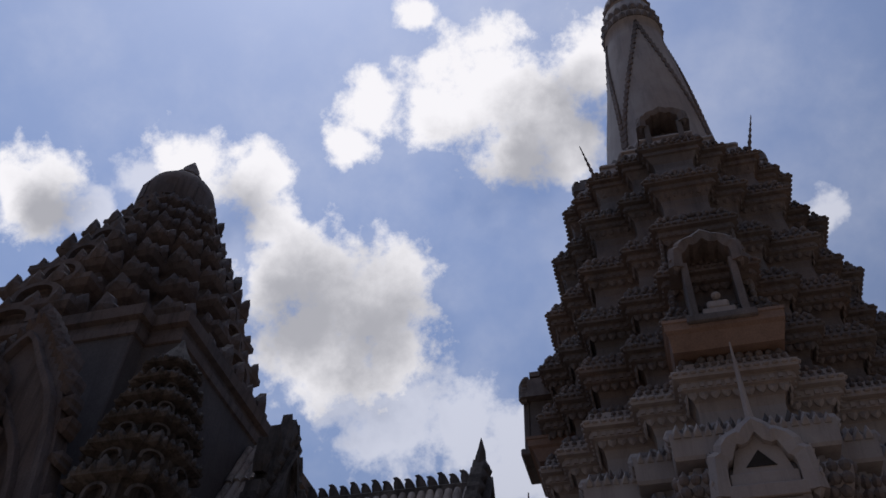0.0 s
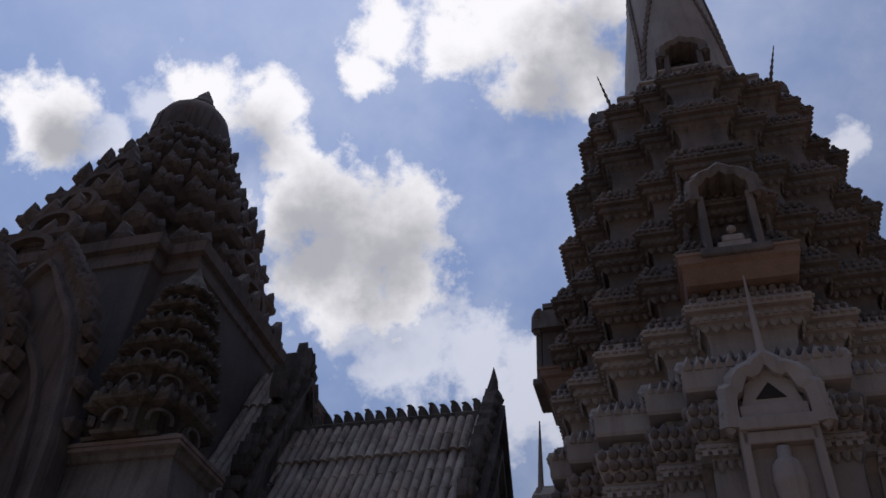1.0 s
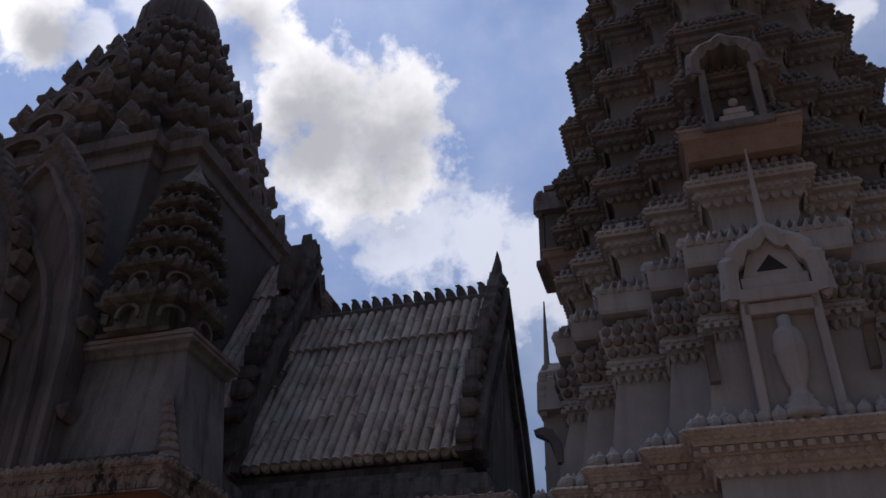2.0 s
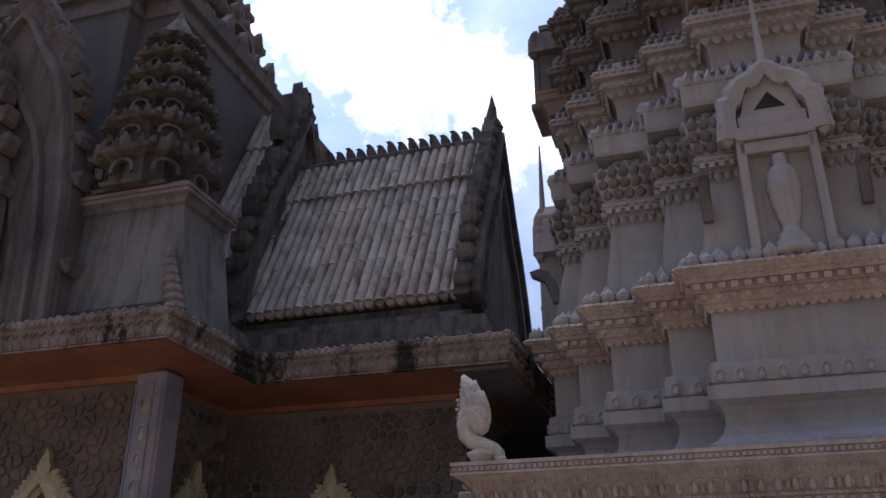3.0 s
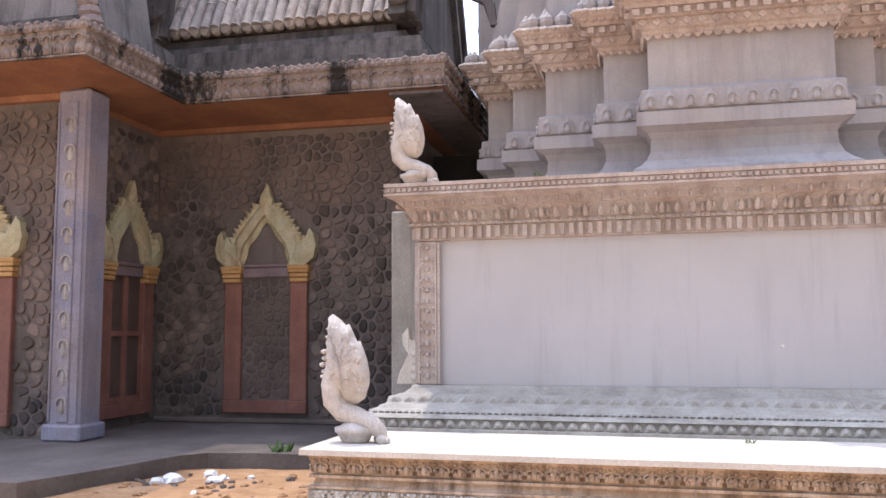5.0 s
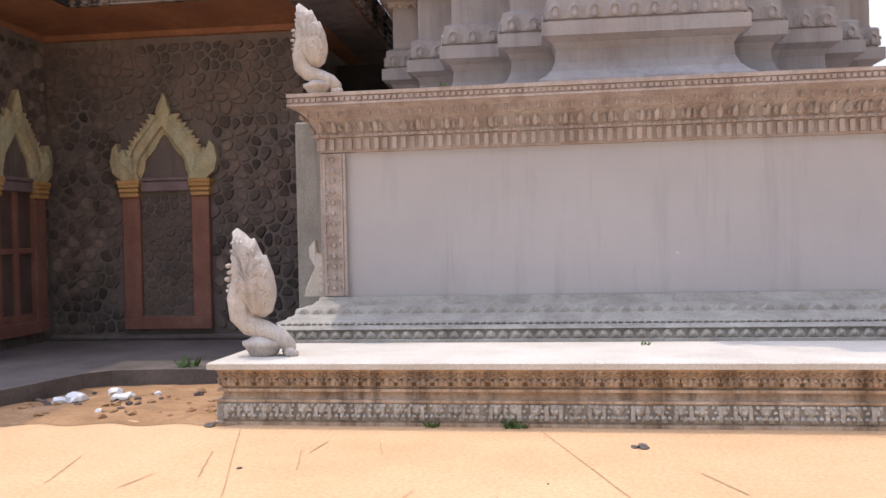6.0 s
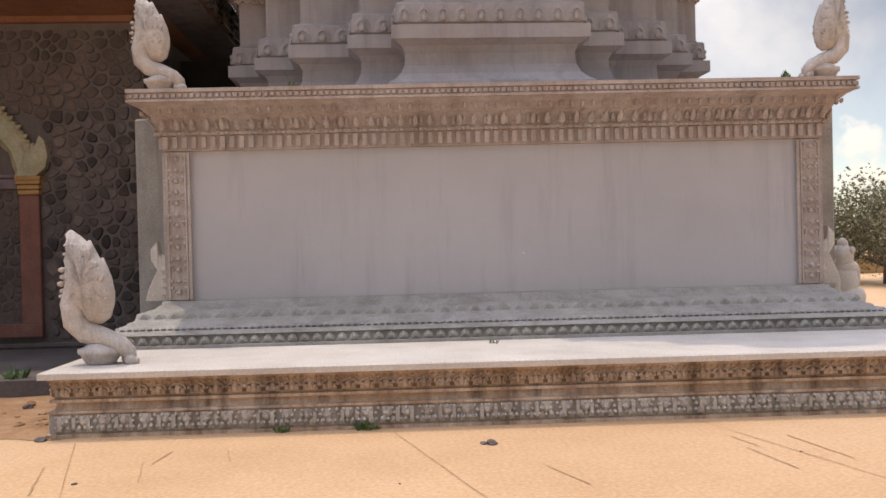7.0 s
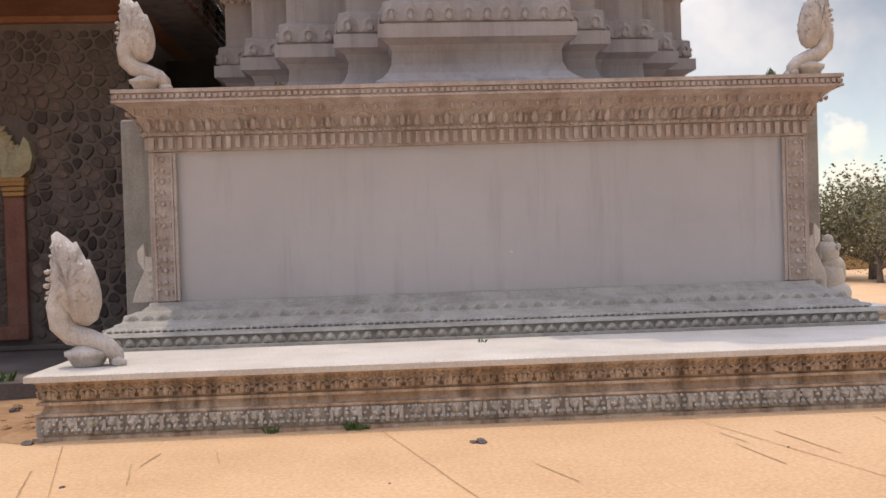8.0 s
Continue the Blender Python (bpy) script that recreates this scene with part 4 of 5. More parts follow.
niche(5.55, 0.92, 2.72, 3.24, 1, M_TOWER, 0.5, deep=False, urn=True, lance=1.3)
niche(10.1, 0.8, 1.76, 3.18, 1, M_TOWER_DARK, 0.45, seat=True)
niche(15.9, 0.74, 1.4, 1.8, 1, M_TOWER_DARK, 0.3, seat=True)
# projecting red-brown shelf below the second niche
for k in range(4):
    bm = bmesh.new()
    loft(bm, [[(-x, -y, z), (x, -y, z), (x, -2.2, z), (-x, -2.2, z)] for z, x, y in [(9.62, 0.77, 3.16), (9.70, 0.78, 3.2), (9.86, 0.80, 3.27), (9.90, 0.84, 3.33), (10.02, 0.84, 3.34), (10.03, 0.86, 3.36), (10.08, 0.86, 3.36)]])
    bm.transform(Matrix.Rotation(k * math.pi / 2, 4, "Z"))
    part("shelf", bm, M_SHELF, pale_tower, "reddish-brown projecting shelf")

# ringed lances at the corners
LANCES = [(15.1, 1.72, 1.75), (10.5, 2.76, 1.3), (11.6, 2.62, 1.1)]
for z, r, h in LANCES:
    for k in range(4):
        for q in ((-1, 1) if z < 15 else (1,)):
            x, y = (r, 0.6 * q) if z < 15 else (r * 0.8, r * 0.8)
            acc = Acc()
            ringed = [(h * t / 22, 0.09 * (1 - t / 25) * (1.0 if t % 2 else 0.55)) for t in range(23)]
            acc.add(lathe(ringed, 8), Matrix.Identity(4))
            o = acc.part("lance", M_TOWER_DARK, pale_tower)
            o.matrix_local = Matrix.Rotation(k * math.pi / 2, 4, "Z") @ Matrix.Translation((x, y, z - 0.05)) @ pose(0, 0, 0, -14 if z > 15 else 0, 14 if z > 15 else 6, 0)
# dragon-headed spouts on the flanks
for k in range(4):
    for q in (-1, 1):
        acc = Acc()
        acc.add(plate([(0, 0), (0.1, 0), (0.16, 0.3), (0.3, 0.45), (0.42, 0.46), (0.44, 0.54), (0.30, 0.58), (0.14, 0.52), (0.04, 0.35)], 0.12, 0.02), Matrix.Rotation(k * math.pi / 2, 4, "Z") @ Matrix.Translation((3.15, q * 0.9, 6.15)))
        acc.part("dragon_spout", M_TOWER_DARK, pale_tower)

# ---------- stone hall ----------
hall = thing("temple_hall", pose(0, 0, 0), "dark rubble stone temple hall with orange eaves and tiled gables", "temple")
WX, WY, WING, RIGHT = -7.58, 12.4, 10.05, -3.5      # return wall, main wall, wing front wall, right end
FLOOR = 0.2
CX, CY, CW, CR = -6.45, 11.2, 8.85, -2.5
bm = bmesh.new()
box(bm, WX - 0.3, RIGHT, WY, 16.0, 0.0, 4.90)
wall_main = part("wall", bm, M_MORTAR, hall)
bm = bmesh.new()
box(bm, -16, WX, WING, 19, 0.0, 4.91)
wall_wing = part("wall", bm, M_MORTAR, hall)
# Added wall, painted black for the void of shade under the eaves.
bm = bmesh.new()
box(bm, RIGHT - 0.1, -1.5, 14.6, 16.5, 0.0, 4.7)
part("wall", bm, M_BLACK, hall, "wall painted black as the deep shade below the eaves")
bm = bmesh.new()
box(bm, WX + 0.02, RIGHT - 0.01, WY - 0.07, WY, FLOOR, 0.28, 0.02)
part("wall_foot", bm, M_MORTAR, hall)
outline = lambda o, z: [(-18, CW + o, z), (CX - o, CW + o, z), (CX - o, CY + o, z), (CR - o, CY + o, z), (CR - o, 17.2, z), (-18, 17.2, z)]
bm = bmesh.new()
loft(bm, [outline(o, z) for z, o in [(4.965, 0.04), (4.97, 0.0), (4.99, 0.0), (5.0, 0.05), (5.30, 0.03), (5.31, 0.0), (5.40, 0.0), (5.42, 0.03)]])
cornice = part("cornice", bm, M_CORNICE, hall, "carved eaves cornice with black soot stains")
bm = bmesh.new()
loft(bm, [outline(o, z) for z, o in [(5.40, 0.32), (5.62, 0.34), (5.64, 0.45), (5.90, 0.5), (5.92, 0.75), (6.1, 0.8), (6.12, 1.0), (6.3, 1.02)]])
part("attic", bm, M_ATTIC, hall, "blackened stepped moulding below the roof")
bm = bmesh.new()
loft(bm, [outline(o, z) for z, o in [(4.78, 1.20), (4.79, 1.13), (4.86, 1.07), (4.87, 0.98), (4.90, 0.7), (4.935, 0.35), (4.955, 0.03)]])
part("soffit", bm, M_ORANGE, hall, "orange painted cove below the eaves")
acc = Acc()
edge_line = outline(0.04, 0)[:5]
row(acc, PETAL, edge_line, 0.15, (0.9, 0.1, 0.14), 5.01, 0.0, closed=False, jitter=0.05)
row(acc, ARCH, edge_line, 0.15, (0.9, 0.25, 0.09), 5.2, 0.0, closed=False, jitter=0.05)
row(acc, KNOB, outline(0.0, 0)[:5], 0.1, (0.8, 0.06, 0.07), 5.32, 0.0, closed=False, jitter=0.08)
row(acc, KNOB, outline(0.0, 0)[:5], 0.13, (0.8, 0.08, 0.06), 5.39, -0.03, closed=False, jitter=0.15, skip=0.1)
tagged(acc.part("carved_relief", M_CORNICE, cornice), kind="stuff")


bm = bmesh.new()
box(bm, -3.35, -2.56, 11.26, 17.1, 4.90, 4.95, 0.01)
part("sooty_soffit", bm, M_BLACKSTONE, hall, "soot-blackened underside of the eaves")


# rubble facing: uneven rounded stones set in mortar
def clip_cell(seed, others, lo, hi):
    poly = [(lo[0], lo[1]), (hi[0], lo[1]), (hi[0], hi[1]), (lo[0], hi[1])]
    for o in others:
        mx, my = (seed[0] + o[0]) / 2, (seed[1] + o[1]) / 2
        nx, ny = o[0] - seed[0], o[1] - seed[1]
        out = []
        for i in range(len(poly)):
            a, b = poly[i], poly[(i + 1) % len(poly)]
            da, db = (a[0] - mx) * nx + (a[1] - my) * ny, (b[0] - mx) * nx + (b[1] - my) * ny
            if da <= 0:
                out.append(a)
            if da * db < 0:
                t = da / (da - db)
                out.append((a[0] + (b[0] - a[0]) * t, a[1] + (b[1] - a[1]) * t))
        poly = out
        if len(poly) < 3:
            return poly
    return poly


def stones(width, z0, z1, size, holes, rng):
    """Outlines of rubble stones on a face of that width."""
    seeds = []
    nx, nz = int(width / size), int((z1 - z0) / (size * 0.92))
    for j in range(-1, nz + 2):
        for i in range(-1, nx + 2):
            seeds.append(((i + 0.5 + 0.5 * (j % 2) + rng.uniform(-0.47, 0.47)) * width / nx, z0 + (j + 0.5 + rng.uniform(-0.46, 0.46)) * (z1 - z0) / nz))
    cells = []
    arr = np.array(seeds)
    for s in seeds:
        if not (0 < s[0] < width and z0 < s[1] < z1):
            continue
        if any(a - 0.03 < s[0] < b + 0.03 and c - 0.03 < s[1] < d + 0.03 for a, b, c, d in holes):
            continue
        near = np.argsort(((arr - np.array(s)) ** 2).sum(1))[1:13]
        poly = clip_cell(s, [seeds[k] for k in near], (0.01, z0), (width - 0.01, z1))
        if len(poly) < 3:
            continue
        cx, cz = sum(p[0] for p in poly) / len(poly), sum(p[1] for p in poly) / len(poly)
        soft = []
        for i in range(len(poly)):
            a, b = poly[i], poly[(i + 1) % len(poly)]
            soft += [(a[0] * 0.72 + b[0] * 0.28, a[1] * 0.72 + b[1] * 0.28), (a[0] * 0.28 + b[0] * 0.72, a[1] * 0.28 + b[1] * 0.72)]
        k = rng.uniform(0.76, 0.95)
        cells.append([(cx + (x - cx) * k, cz + (z - cz) * k) for x, z in soft])
    return cells


def stone_shape(cell, rng):
    n = len(cell)
    cx, cz = sum(p[0] for p in cell) / n, sum(p[1] for p in cell) / n
    h = rng.uniform(0.012, 0.035)
    v = [(x - cx, 0.004, z - cz) for x, z in cell] + [((x - cx) * 0.82, -h, (z - cz) * 0.82) for x, z in cell] + [(0, -h * 1.25, 0)]
    f = []
    for i in range(n):
        j = (i + 1) % n
        f += [(i, j, n + j, n + i), (n + i, n + j, 2 * n)]
    return (np.array(v, float), f), (cx, cz)


def rubble(face, width, z0, z1, size, holes, parent, singles, seed):
    rng = random.Random(seed)
    cells = stones(width, z0, z1, size, holes, rng)
    cells.sort(key=lambda c: c[0][1])
    acc = Acc()
    for k, c in enumerate(cells):
        shape, (cx, cz) = stone_shape(c, rng)
        if k < singles:
            me = bpy.data.meshes.new("stone")
            me.from_pydata(shape[0].tolist(), [], shape[1])
            me.materials.append(M_RUBBLE)
            ob = new("stone", me)
            ob.parent = parent
            ob.matrix_local = face @ Matrix.Translation((cx, 0, cz))
        else:
            acc.add(shape, face @ Matrix.Translation((cx, 0, cz)))
    if acc.n:
        tagged(acc.part("rubble_facing", M_RUBBLE, parent), kind="stuff")


# windows under flame arches
def ogee(n, half, z0, rise):
    """A round-shouldered arch that runs up to a point."""
    pts = []
    for j in range(n + 1):
        a = math.pi * (1 - j / n)
        x = half * math.cos(a)
        pts.append((x, z0 + rise * 0.66 * math.sin(a) ** 0.95 + rise * 0.34 * (1 - abs(x) / half) ** 2.2))
    return pts


def window(m, kind):
    g = new("window")
    g.parent = hall
    g.matrix_local = m
    for q in (-1, 1):
        bm = bmesh.new()
        box(bm, q * 0.545 - 0.14, q * 0.545 + 0.14, -0.09, 0.02, 0.55, 2.37, 0.012)
        part("jamb", bm, M_JAMB, g, "faded red painted jamb")
        bm = bmesh.new()
        for z, w in ((2.37, 0.29), (2.44, 0.31), (2.51, 0.33), (2.565, 0.35)):
            box(bm, q * 0.56 - w / 2, q * 0.56 + w / 2, -0.13 - (w - 0.29) / 2, 0.02, z, z + 0.062, 0.01)
        part("capital", bm, M_CAP, g, "orange-gold stepped capital")
    bm = bmesh.new()
    box(bm, -0.69, 0.69, -0.10, 0.02, 0.36, 0.555, 0.012)
    part("sill", bm, M_JAMB, g)
    bm = bmesh.new()
    box(bm, -0.385, 0.385, -0.08, 0.02, 2.45, 2.60, 0.01)
    box(bm, -0.38, 0.38, -0.10, 0.02, 2.605, 2.66, 0.01)
    part("lintel", bm, M_VIOLET, g, "dusty violet lintel")
    # arch
    pts = ogee(28, 0.50, 2.64, 0.90)
    bm = bmesh.new()
    rings = []
    for j, (x, z) in enumerate(pts):
        a, b = pts[max(j - 1, 0)], pts[min(j + 1, len(pts) - 1)]
        ln = math.hypot(b[0] - a[0], b[1] - a[1])
        nx, nz = -(b[1] - a[1]) / ln, (b[0] - a[0]) / ln
        w0 = 0.125 + 0.035 * abs(math.sin(j * math.pi / 5.6))
        w1 = 0.16 + 0.012 * math.cos(j * math.pi)
        rings.append([(x - nx * w0, 0.01, z - nz * w0), (x - nx * w0, -0.07, z - nz * w0), (x - nx * w0 * 0.55, -0.10, z - nz * w0 * 0.55), (x - nx * w0 * 0.45, -0.16, z - nz * w0 * 0.45), (x + nx * w1 * 0.4, -0.14, z + nz * w1 * 0.4), (x + nx * w1, -0.06, z + nz * w1), (x + nx * w1, 0.01, z + nz * w1)])
    loft(bm, rings)
    arch = part("arch", bm, M_GOLD, g, "cream and green flame arch")
    for j in range(2, 27):
        x, z = pts[j]
        a, b = pts[j - 1], pts[j + 1]
        ang = math.degrees(math.atan2(b[1] - a[1], b[0] - a[0]))
        piece("flame", SPIKE, "spike", M_GOLD, arch, Matrix.Translation((x, -0.06, z)) @ pose(0, 0, 0, 0, -ang, 0) @ Matrix.Translation((0, 0, 0.12)) @ Matrix.Diagonal((0.12, 0.16, 0.13 if j % 2 else 0.10, 1)))
    piece("flame", SPIKE, "spike", M_GOLD, arch, Matrix.Translation((0, -0.07, 3.56)) @ Matrix.Diagonal((0.24, 0.25, 0.36, 1)))
    curl = plate([(-0.20, 0), (0.08, 0), (0.22, 0.12), (0.26, 0.30), (0.22, 0.52), (0.15, 0.60), (0.12, 0.44), (0.05, 0.5), (0.0, 0.36), (-0.06, 0.38), (-0.12, 0.22)], 0.16, 0.06)
    for q in (-1, 1):
        piece("naga_curl", curl, "curl", M_GOLD, arch, Matrix.Translation((q * 0.58, -0.06, 2.62)) @ Matrix.Diagonal((q, 1, 0.95, 1)))
    bm = bmesh.new()
    loft(bm, [[(-0.48, y, 2.66), (0.48, y, 2.66), (0.38, y, 3.1), (0, y, 3.45), (-0.38, y, 3.1)] for y in (-0.03, 0.0)])
    part("tympanum", bm, M_MORTAR, g)
    bm = bmesh.new()
    if kind == "blind":
        box(bm, -0.56, 0.56, -0.015, 0.01, 0.555, 2.45)
        fill = part("blind_panel", bm, M_MORTAR, g, "walled-up opening of small stones")
        rng = random.Random(5)
        acc = Acc()
        for c in stones(1.06, 0.58, 2.43, 0.135, [], rng):
            shape, (cx, cz) = stone_shape(c, rng)
            acc.add(shape, Matrix.Translation((cx - 0.53, -0.015, cz)) @ Matrix.Diagonal((1, 0.6, 1, 1)))
        tagged(acc.part("small_stone_filling", M_RUBBLE, fill), kind="stuff")
    else:
        box(bm, -0.56, 0.56, -0.004, 0.01, 0.555, 2.45)
        part("shutter", bm, M_WOOD, g, "closed dark brown shutter")
        for x0, x1, z0, z1 in ((-0.56, -0.48, 0.555, 2.45), (0.48, 0.56, 0.555, 2.45), (-0.05, 0.05, 0.555, 2.45), (-0.48, -0.05, 1.55, 1.63), (0.05, 0.48, 1.55, 1.63), (-0.48, -0.05, 0.555, 0.66), (0.05, 0.48, 0.555, 0.66)):
            bm = bmesh.new()
            box(bm, x0, x1, -0.05, 0.0, z0, z1, 0.006)
            part("rail", bm, M_JAMB, g)
    return g


window(pose(-5.65, WY, 0), "blind")
window(pose(WX, 11.5, 0, 0, 0, 90), "glazed")
window(pose(-8.95, WING, 0), "glazed")
window(pose(-12.4, WING, 0), "glazed")

# corner column
bm = bmesh.new()
box(bm, -7.57, -7.09, 9.84, 10.32, FLOOR, 4.88, 0.04)
box(bm, -7.62, -7.04, 9.79, 10.37, FLOOR, 0.42, 0.03)
column = part("column", bm, M_COLUMN, hall, "square blue-grey painted column with relief panels")
for dx, w in ((-7.33, 0.17), (-7.13, 0.03), (-7.53, 0.03)):
    bm = bmesh.new()
    box(bm, dx - w / 2, dx + w / 2, 9.815, 9.85, 0.45, 4.7, 0.01)
    part("fillet", bm, M_COLUMN, column)
for j in range(11):
    piece("relief_arch", ARCH, "arch", M_TILE, column, Matrix.Translation((-7.33, 9.815, 0.7 + j * 0.37)) @ Matrix.Diagonal((0.17, 0.15, 0.17, 1)))
    piece("relief_bud", KNOB, "knob", M_TILE, column, Matrix.Translation((-7.33, 9.815, 0.56 + j * 0.37)) @ Matrix.Diagonal((0.09, 0.06, 0.2, 1)))


# ---------- roofs ----------
def barrel_tile(length, r):
    v, f = [], []
    n = 7
    for t, k in ((0.0, 1.02), (0.06, 1.03), (1.0, 0.96)):
        v += [(k * r * math.cos(math.pi - a * math.pi / (n - 1)), t * length, k * r * math.sin(a * math.pi / (n - 1)) * 1.15) for a in range(n)]
    for j in range(2):
        for a in range(n - 1):
            f.append((j * n + a, j * n + a + 1, (j + 1) * n + a + 1, (j + 1) * n + a))
    f.append(tuple(range(n)))
    me = bpy.data.meshes.new("roof_tile")
    me.from_pydata(v, [], f)
    me.materials.append(M_TILE)
    for p in me.polygons:
        p.use_smooth = len(p.vertices) == 4
    return me


def tiled_roof(x0, x1, y_eave, z_eave, y_ridge, z_ridge, spacing, rows_, name_part="roof"):
    """A steep gabled roof with ribs of half-round tiles; the upper third lies a little proud."""
    depth = y_ridge - y_eave
    bm = bmesh.new()
    for a, b in (((y_eave, z_eave), (y_ridge, z_ridge)),):
        loft(bm, [[(x0, a[0], a[1]), (x1, a[0], a[1]), (x1, 2 * y_ridge - a[0], a[1]), (x0, 2 * y_ridge - a[0], a[1])], [(x0, b[0] - 0.04, b[1]), (x1, b[0] - 0.04, b[1]), (x1, b[0] + 0.04, b[1]), (x0, b[0] + 0.04, b[1])]])
    roof = part(name_part, bm, M_TILE, hall, "steep roof of weathered half-round tiles")
    slope = math.atan2(z_ridge - z_eave, depth)
    run = math.hypot(depth, z_ridge - z_eave)
    n = max(1, round((x1 - x0) / spacing))
    ln = run / rows_
    me = barrel_tile(ln * 1.06, (x1 - x0) / n * 0.5)
    rng = random.Random(int(z_ridge * 10))
    for i in range(n):
        for j in range(rows_):
            ob = new("roof_tile", me)
            ob.parent = roof
            lift = 0.07 if j >= rows_ * 0.64 else 0.01
            ob.matrix_local = Matrix.Translation((x0 + (i + 0.5) * (x1 - x0) / n, y_eave, z_eave)) @ Matrix.Rotation(slope, 4, "X") @ Matrix.Translation((rng.uniform(-0.006, 0.006), j * ln + rng.uniform(-0.02, 0.02), lift + rng.uniform(0, 0.012))) @ Matrix.Rotation(radians(rng.uniform(-1.2, 1.2)), 4, "Z")
    disc = Acc()
    disc.add(lathe([(0, 0.105), (0.05, 0.11), (0.10, 0.09), (0.105, 0.03)], 12), pose(0, 0, 0, 90))
    dm = disc.mesh("eave_disc", M_TILE)
    for i in range(n):
        ob = new("eave_disc", dm)
        ob.parent = roof
        ob.matrix_local = Matrix.Translation((x0 + (i + 0.5) * (x1 - x0) / n, y_eave + 0.06, z_eave + 0.02)) @ Matrix.Diagonal(((x1 - x0) / n / 0.21, 1, 1, 1))
    return roof


YR = 14.0
main_roof = tiled_roof(-7.5, RIGHT, 12.15, 6.42, YR, 10.1, 0.182, 8)
bm = bmesh.new()
box(bm, -7.5, RIGHT, YR - 0.12, YR + 0.12, 10.05, 10.32, 0.03)
crest = part("ridge_beam", bm, M_ATTIC, main_roof)
fl = Acc()
fl.add(FLAME, Matrix.Diagonal((1, 1, 1, 1)))
flame_mesh = fl.mesh("crest_flame", M_ATTIC)
for i in range(17):
    ob = new("crest_flame", flame_mesh)
    ob.parent = main_roof
    ob.matrix_local = Matrix.Translation((-7.2 + i * 0.225, YR, 10.30)) @ pose(0, 0, 0, 0, -12, 0) @ Matrix.Diagonal((-0.24, 0.16, 0.36 - 0.06 * (i % 2), 1))
upper_roof = tiled_roof(-10.2, -7.75, 12.0, 7.3, YR, 11.6, 0.19, 8)


def pediment(m, half, z0, apex, thick, mat, spikes, long_top=1.0, name="gable", bands=2, curve=0.25):
    """A gable plate with swelling sides, raised bands and a fringe of flames along its edges; it faces -y."""
    rise = apex - z0
    pts = []
    n = 26
    for j in range(n + 1):
        x = -1 + 2 * j / n
        u = abs(x)
        pts.append((x * half, z0 + rise * ((1 - u) * (1 - curve) + curve * math.sqrt(max(0.0, 1 - u ** 2.2)) + 0.02 * math.cos(u * 9))))
    bm = bmesh.new()
    loft(bm, [[(x, y, z) for x, z in pts] for y in (-thick / 2, thick / 2)])
    bm.transform(m)
    g = part(name, bm, mat, hall, "blackened gable plate edged with flames")
    for b in range(bands):
        k = 0.93 - 0.22 * b
        bm = bmesh.new()
        rings = []
        for j, (x, z) in enumerate(pts):
            x, z = x * k, z0 + (z - z0) * k
            w, d = 0.05 * half * (1 + 0.25 * (j % 2)), 0.13 - 0.03 * b
            u = math.atan2(x, 0.6 * half)
            ox, oz = math.sin(u) * w, math.cos(u) * w
            rings.append([(x - ox, -thick / 2 + 0.01, z - oz), (x - ox * 0.6, -thick / 2 - d, z - oz * 0.6), (x + ox * 0.6, -thick / 2 - d, z + oz * 0.6), (x + ox, -thick / 2 + 0.01, z + oz)])
        loft(bm, rings)
        bm.transform(m)
        part("gable_band", bm, mat, g)
    rng = random.Random(int(apex * 100))
    for j in range(spikes):
        f = (j + 0.5) / spikes * n
        i = int(f)
        (xa, za), (xb, zb) = pts[i], pts[i + 1]
        t = f - i
        x, z = xa + (xb - xa) * t, za + (zb - za) * t
        top = 1 - abs(x) / half
        lean = x / half * 38
        s = (0.55 + top * long_top) * 0.42 * rng.uniform(0.8, 1.25)
        piece("flame", SPIKE, "spike", mat, g, m @ Matrix.Translation((x, 0, z - 0.06)) @ pose(0, 0, 0, 0, lean, 0) @ Matrix.Diagonal((rng.uniform(0.2, 0.3), thick * 2.2, s, 1)))
    return g


EAST = Matrix.Rotation(math.pi / 2, 4, "Z")
pediment(Matrix.Translation((-3.38, YR, 0)) @ EAST, 2.25, 6.35, 10.55, 0.26, M_ATTIC, 26, 0.5, curve=0.12)
acc = Acc()
acc.add(SPIKE, Matrix.Translation((-3.36, YR, 10.35)) @ Matrix.Diagonal((0.3, 0.35, 0.95, 1)))
acc.part("acroterion", M_ATTIC, hall)
pediment(Matrix.Translation((-7.6, YR, 0)) @ EAST, 2.05, 6.4, 11.75, 0.34, M_ATTIC, 34, 0.8, curve=0.3, bands=3)
pediment(Matrix.Translation((-9.1, YR, 0)) @ EAST, 2.1, 7.5, 12.5, 0.34, M_BLACKSTONE, 30, 1.5, curve=0.5, bands=3)
for x, y, half, apex in ((-10.15, 9.15, 1.75, 11.3), (-11.2, 8.75, 1.75, 11.0), (-12.4, 8.4, 1.6, 11.2)):
    pediment(Matrix.Translation((x, y, 0)), half, 5.5, apex, 0.3, M_BLACKSTONE, 30, 0.6, curve=0.8, bands=4)
bm = bmesh.new()
box(bm, -15.5, -9.2, 9.4, 11.2, 5.4, 7.6, 0.05)
part("porch_body", bm, M_BLACKSTONE, hall)
for x, z, n, gap, tall in ((-7.6, 11.6, 6, 0.34, 1.05), (-9.1, 12.3, 5, 0.34, 0.9)):
    for j in range(n):
        v = j - (n - 1) / 2
        piece("tall_flame", SPIKE, "spike", M_ATTIC, hall, Matrix.Translation((x, YR + v * gap, z - 0.42 * abs(v))) @ EAST @ pose(0, 0, 0, 0, v * 5, 0) @ Matrix.Diagonal((0.24, 0.55, tall * (1 - 0.12 * abs(v)), 1)))
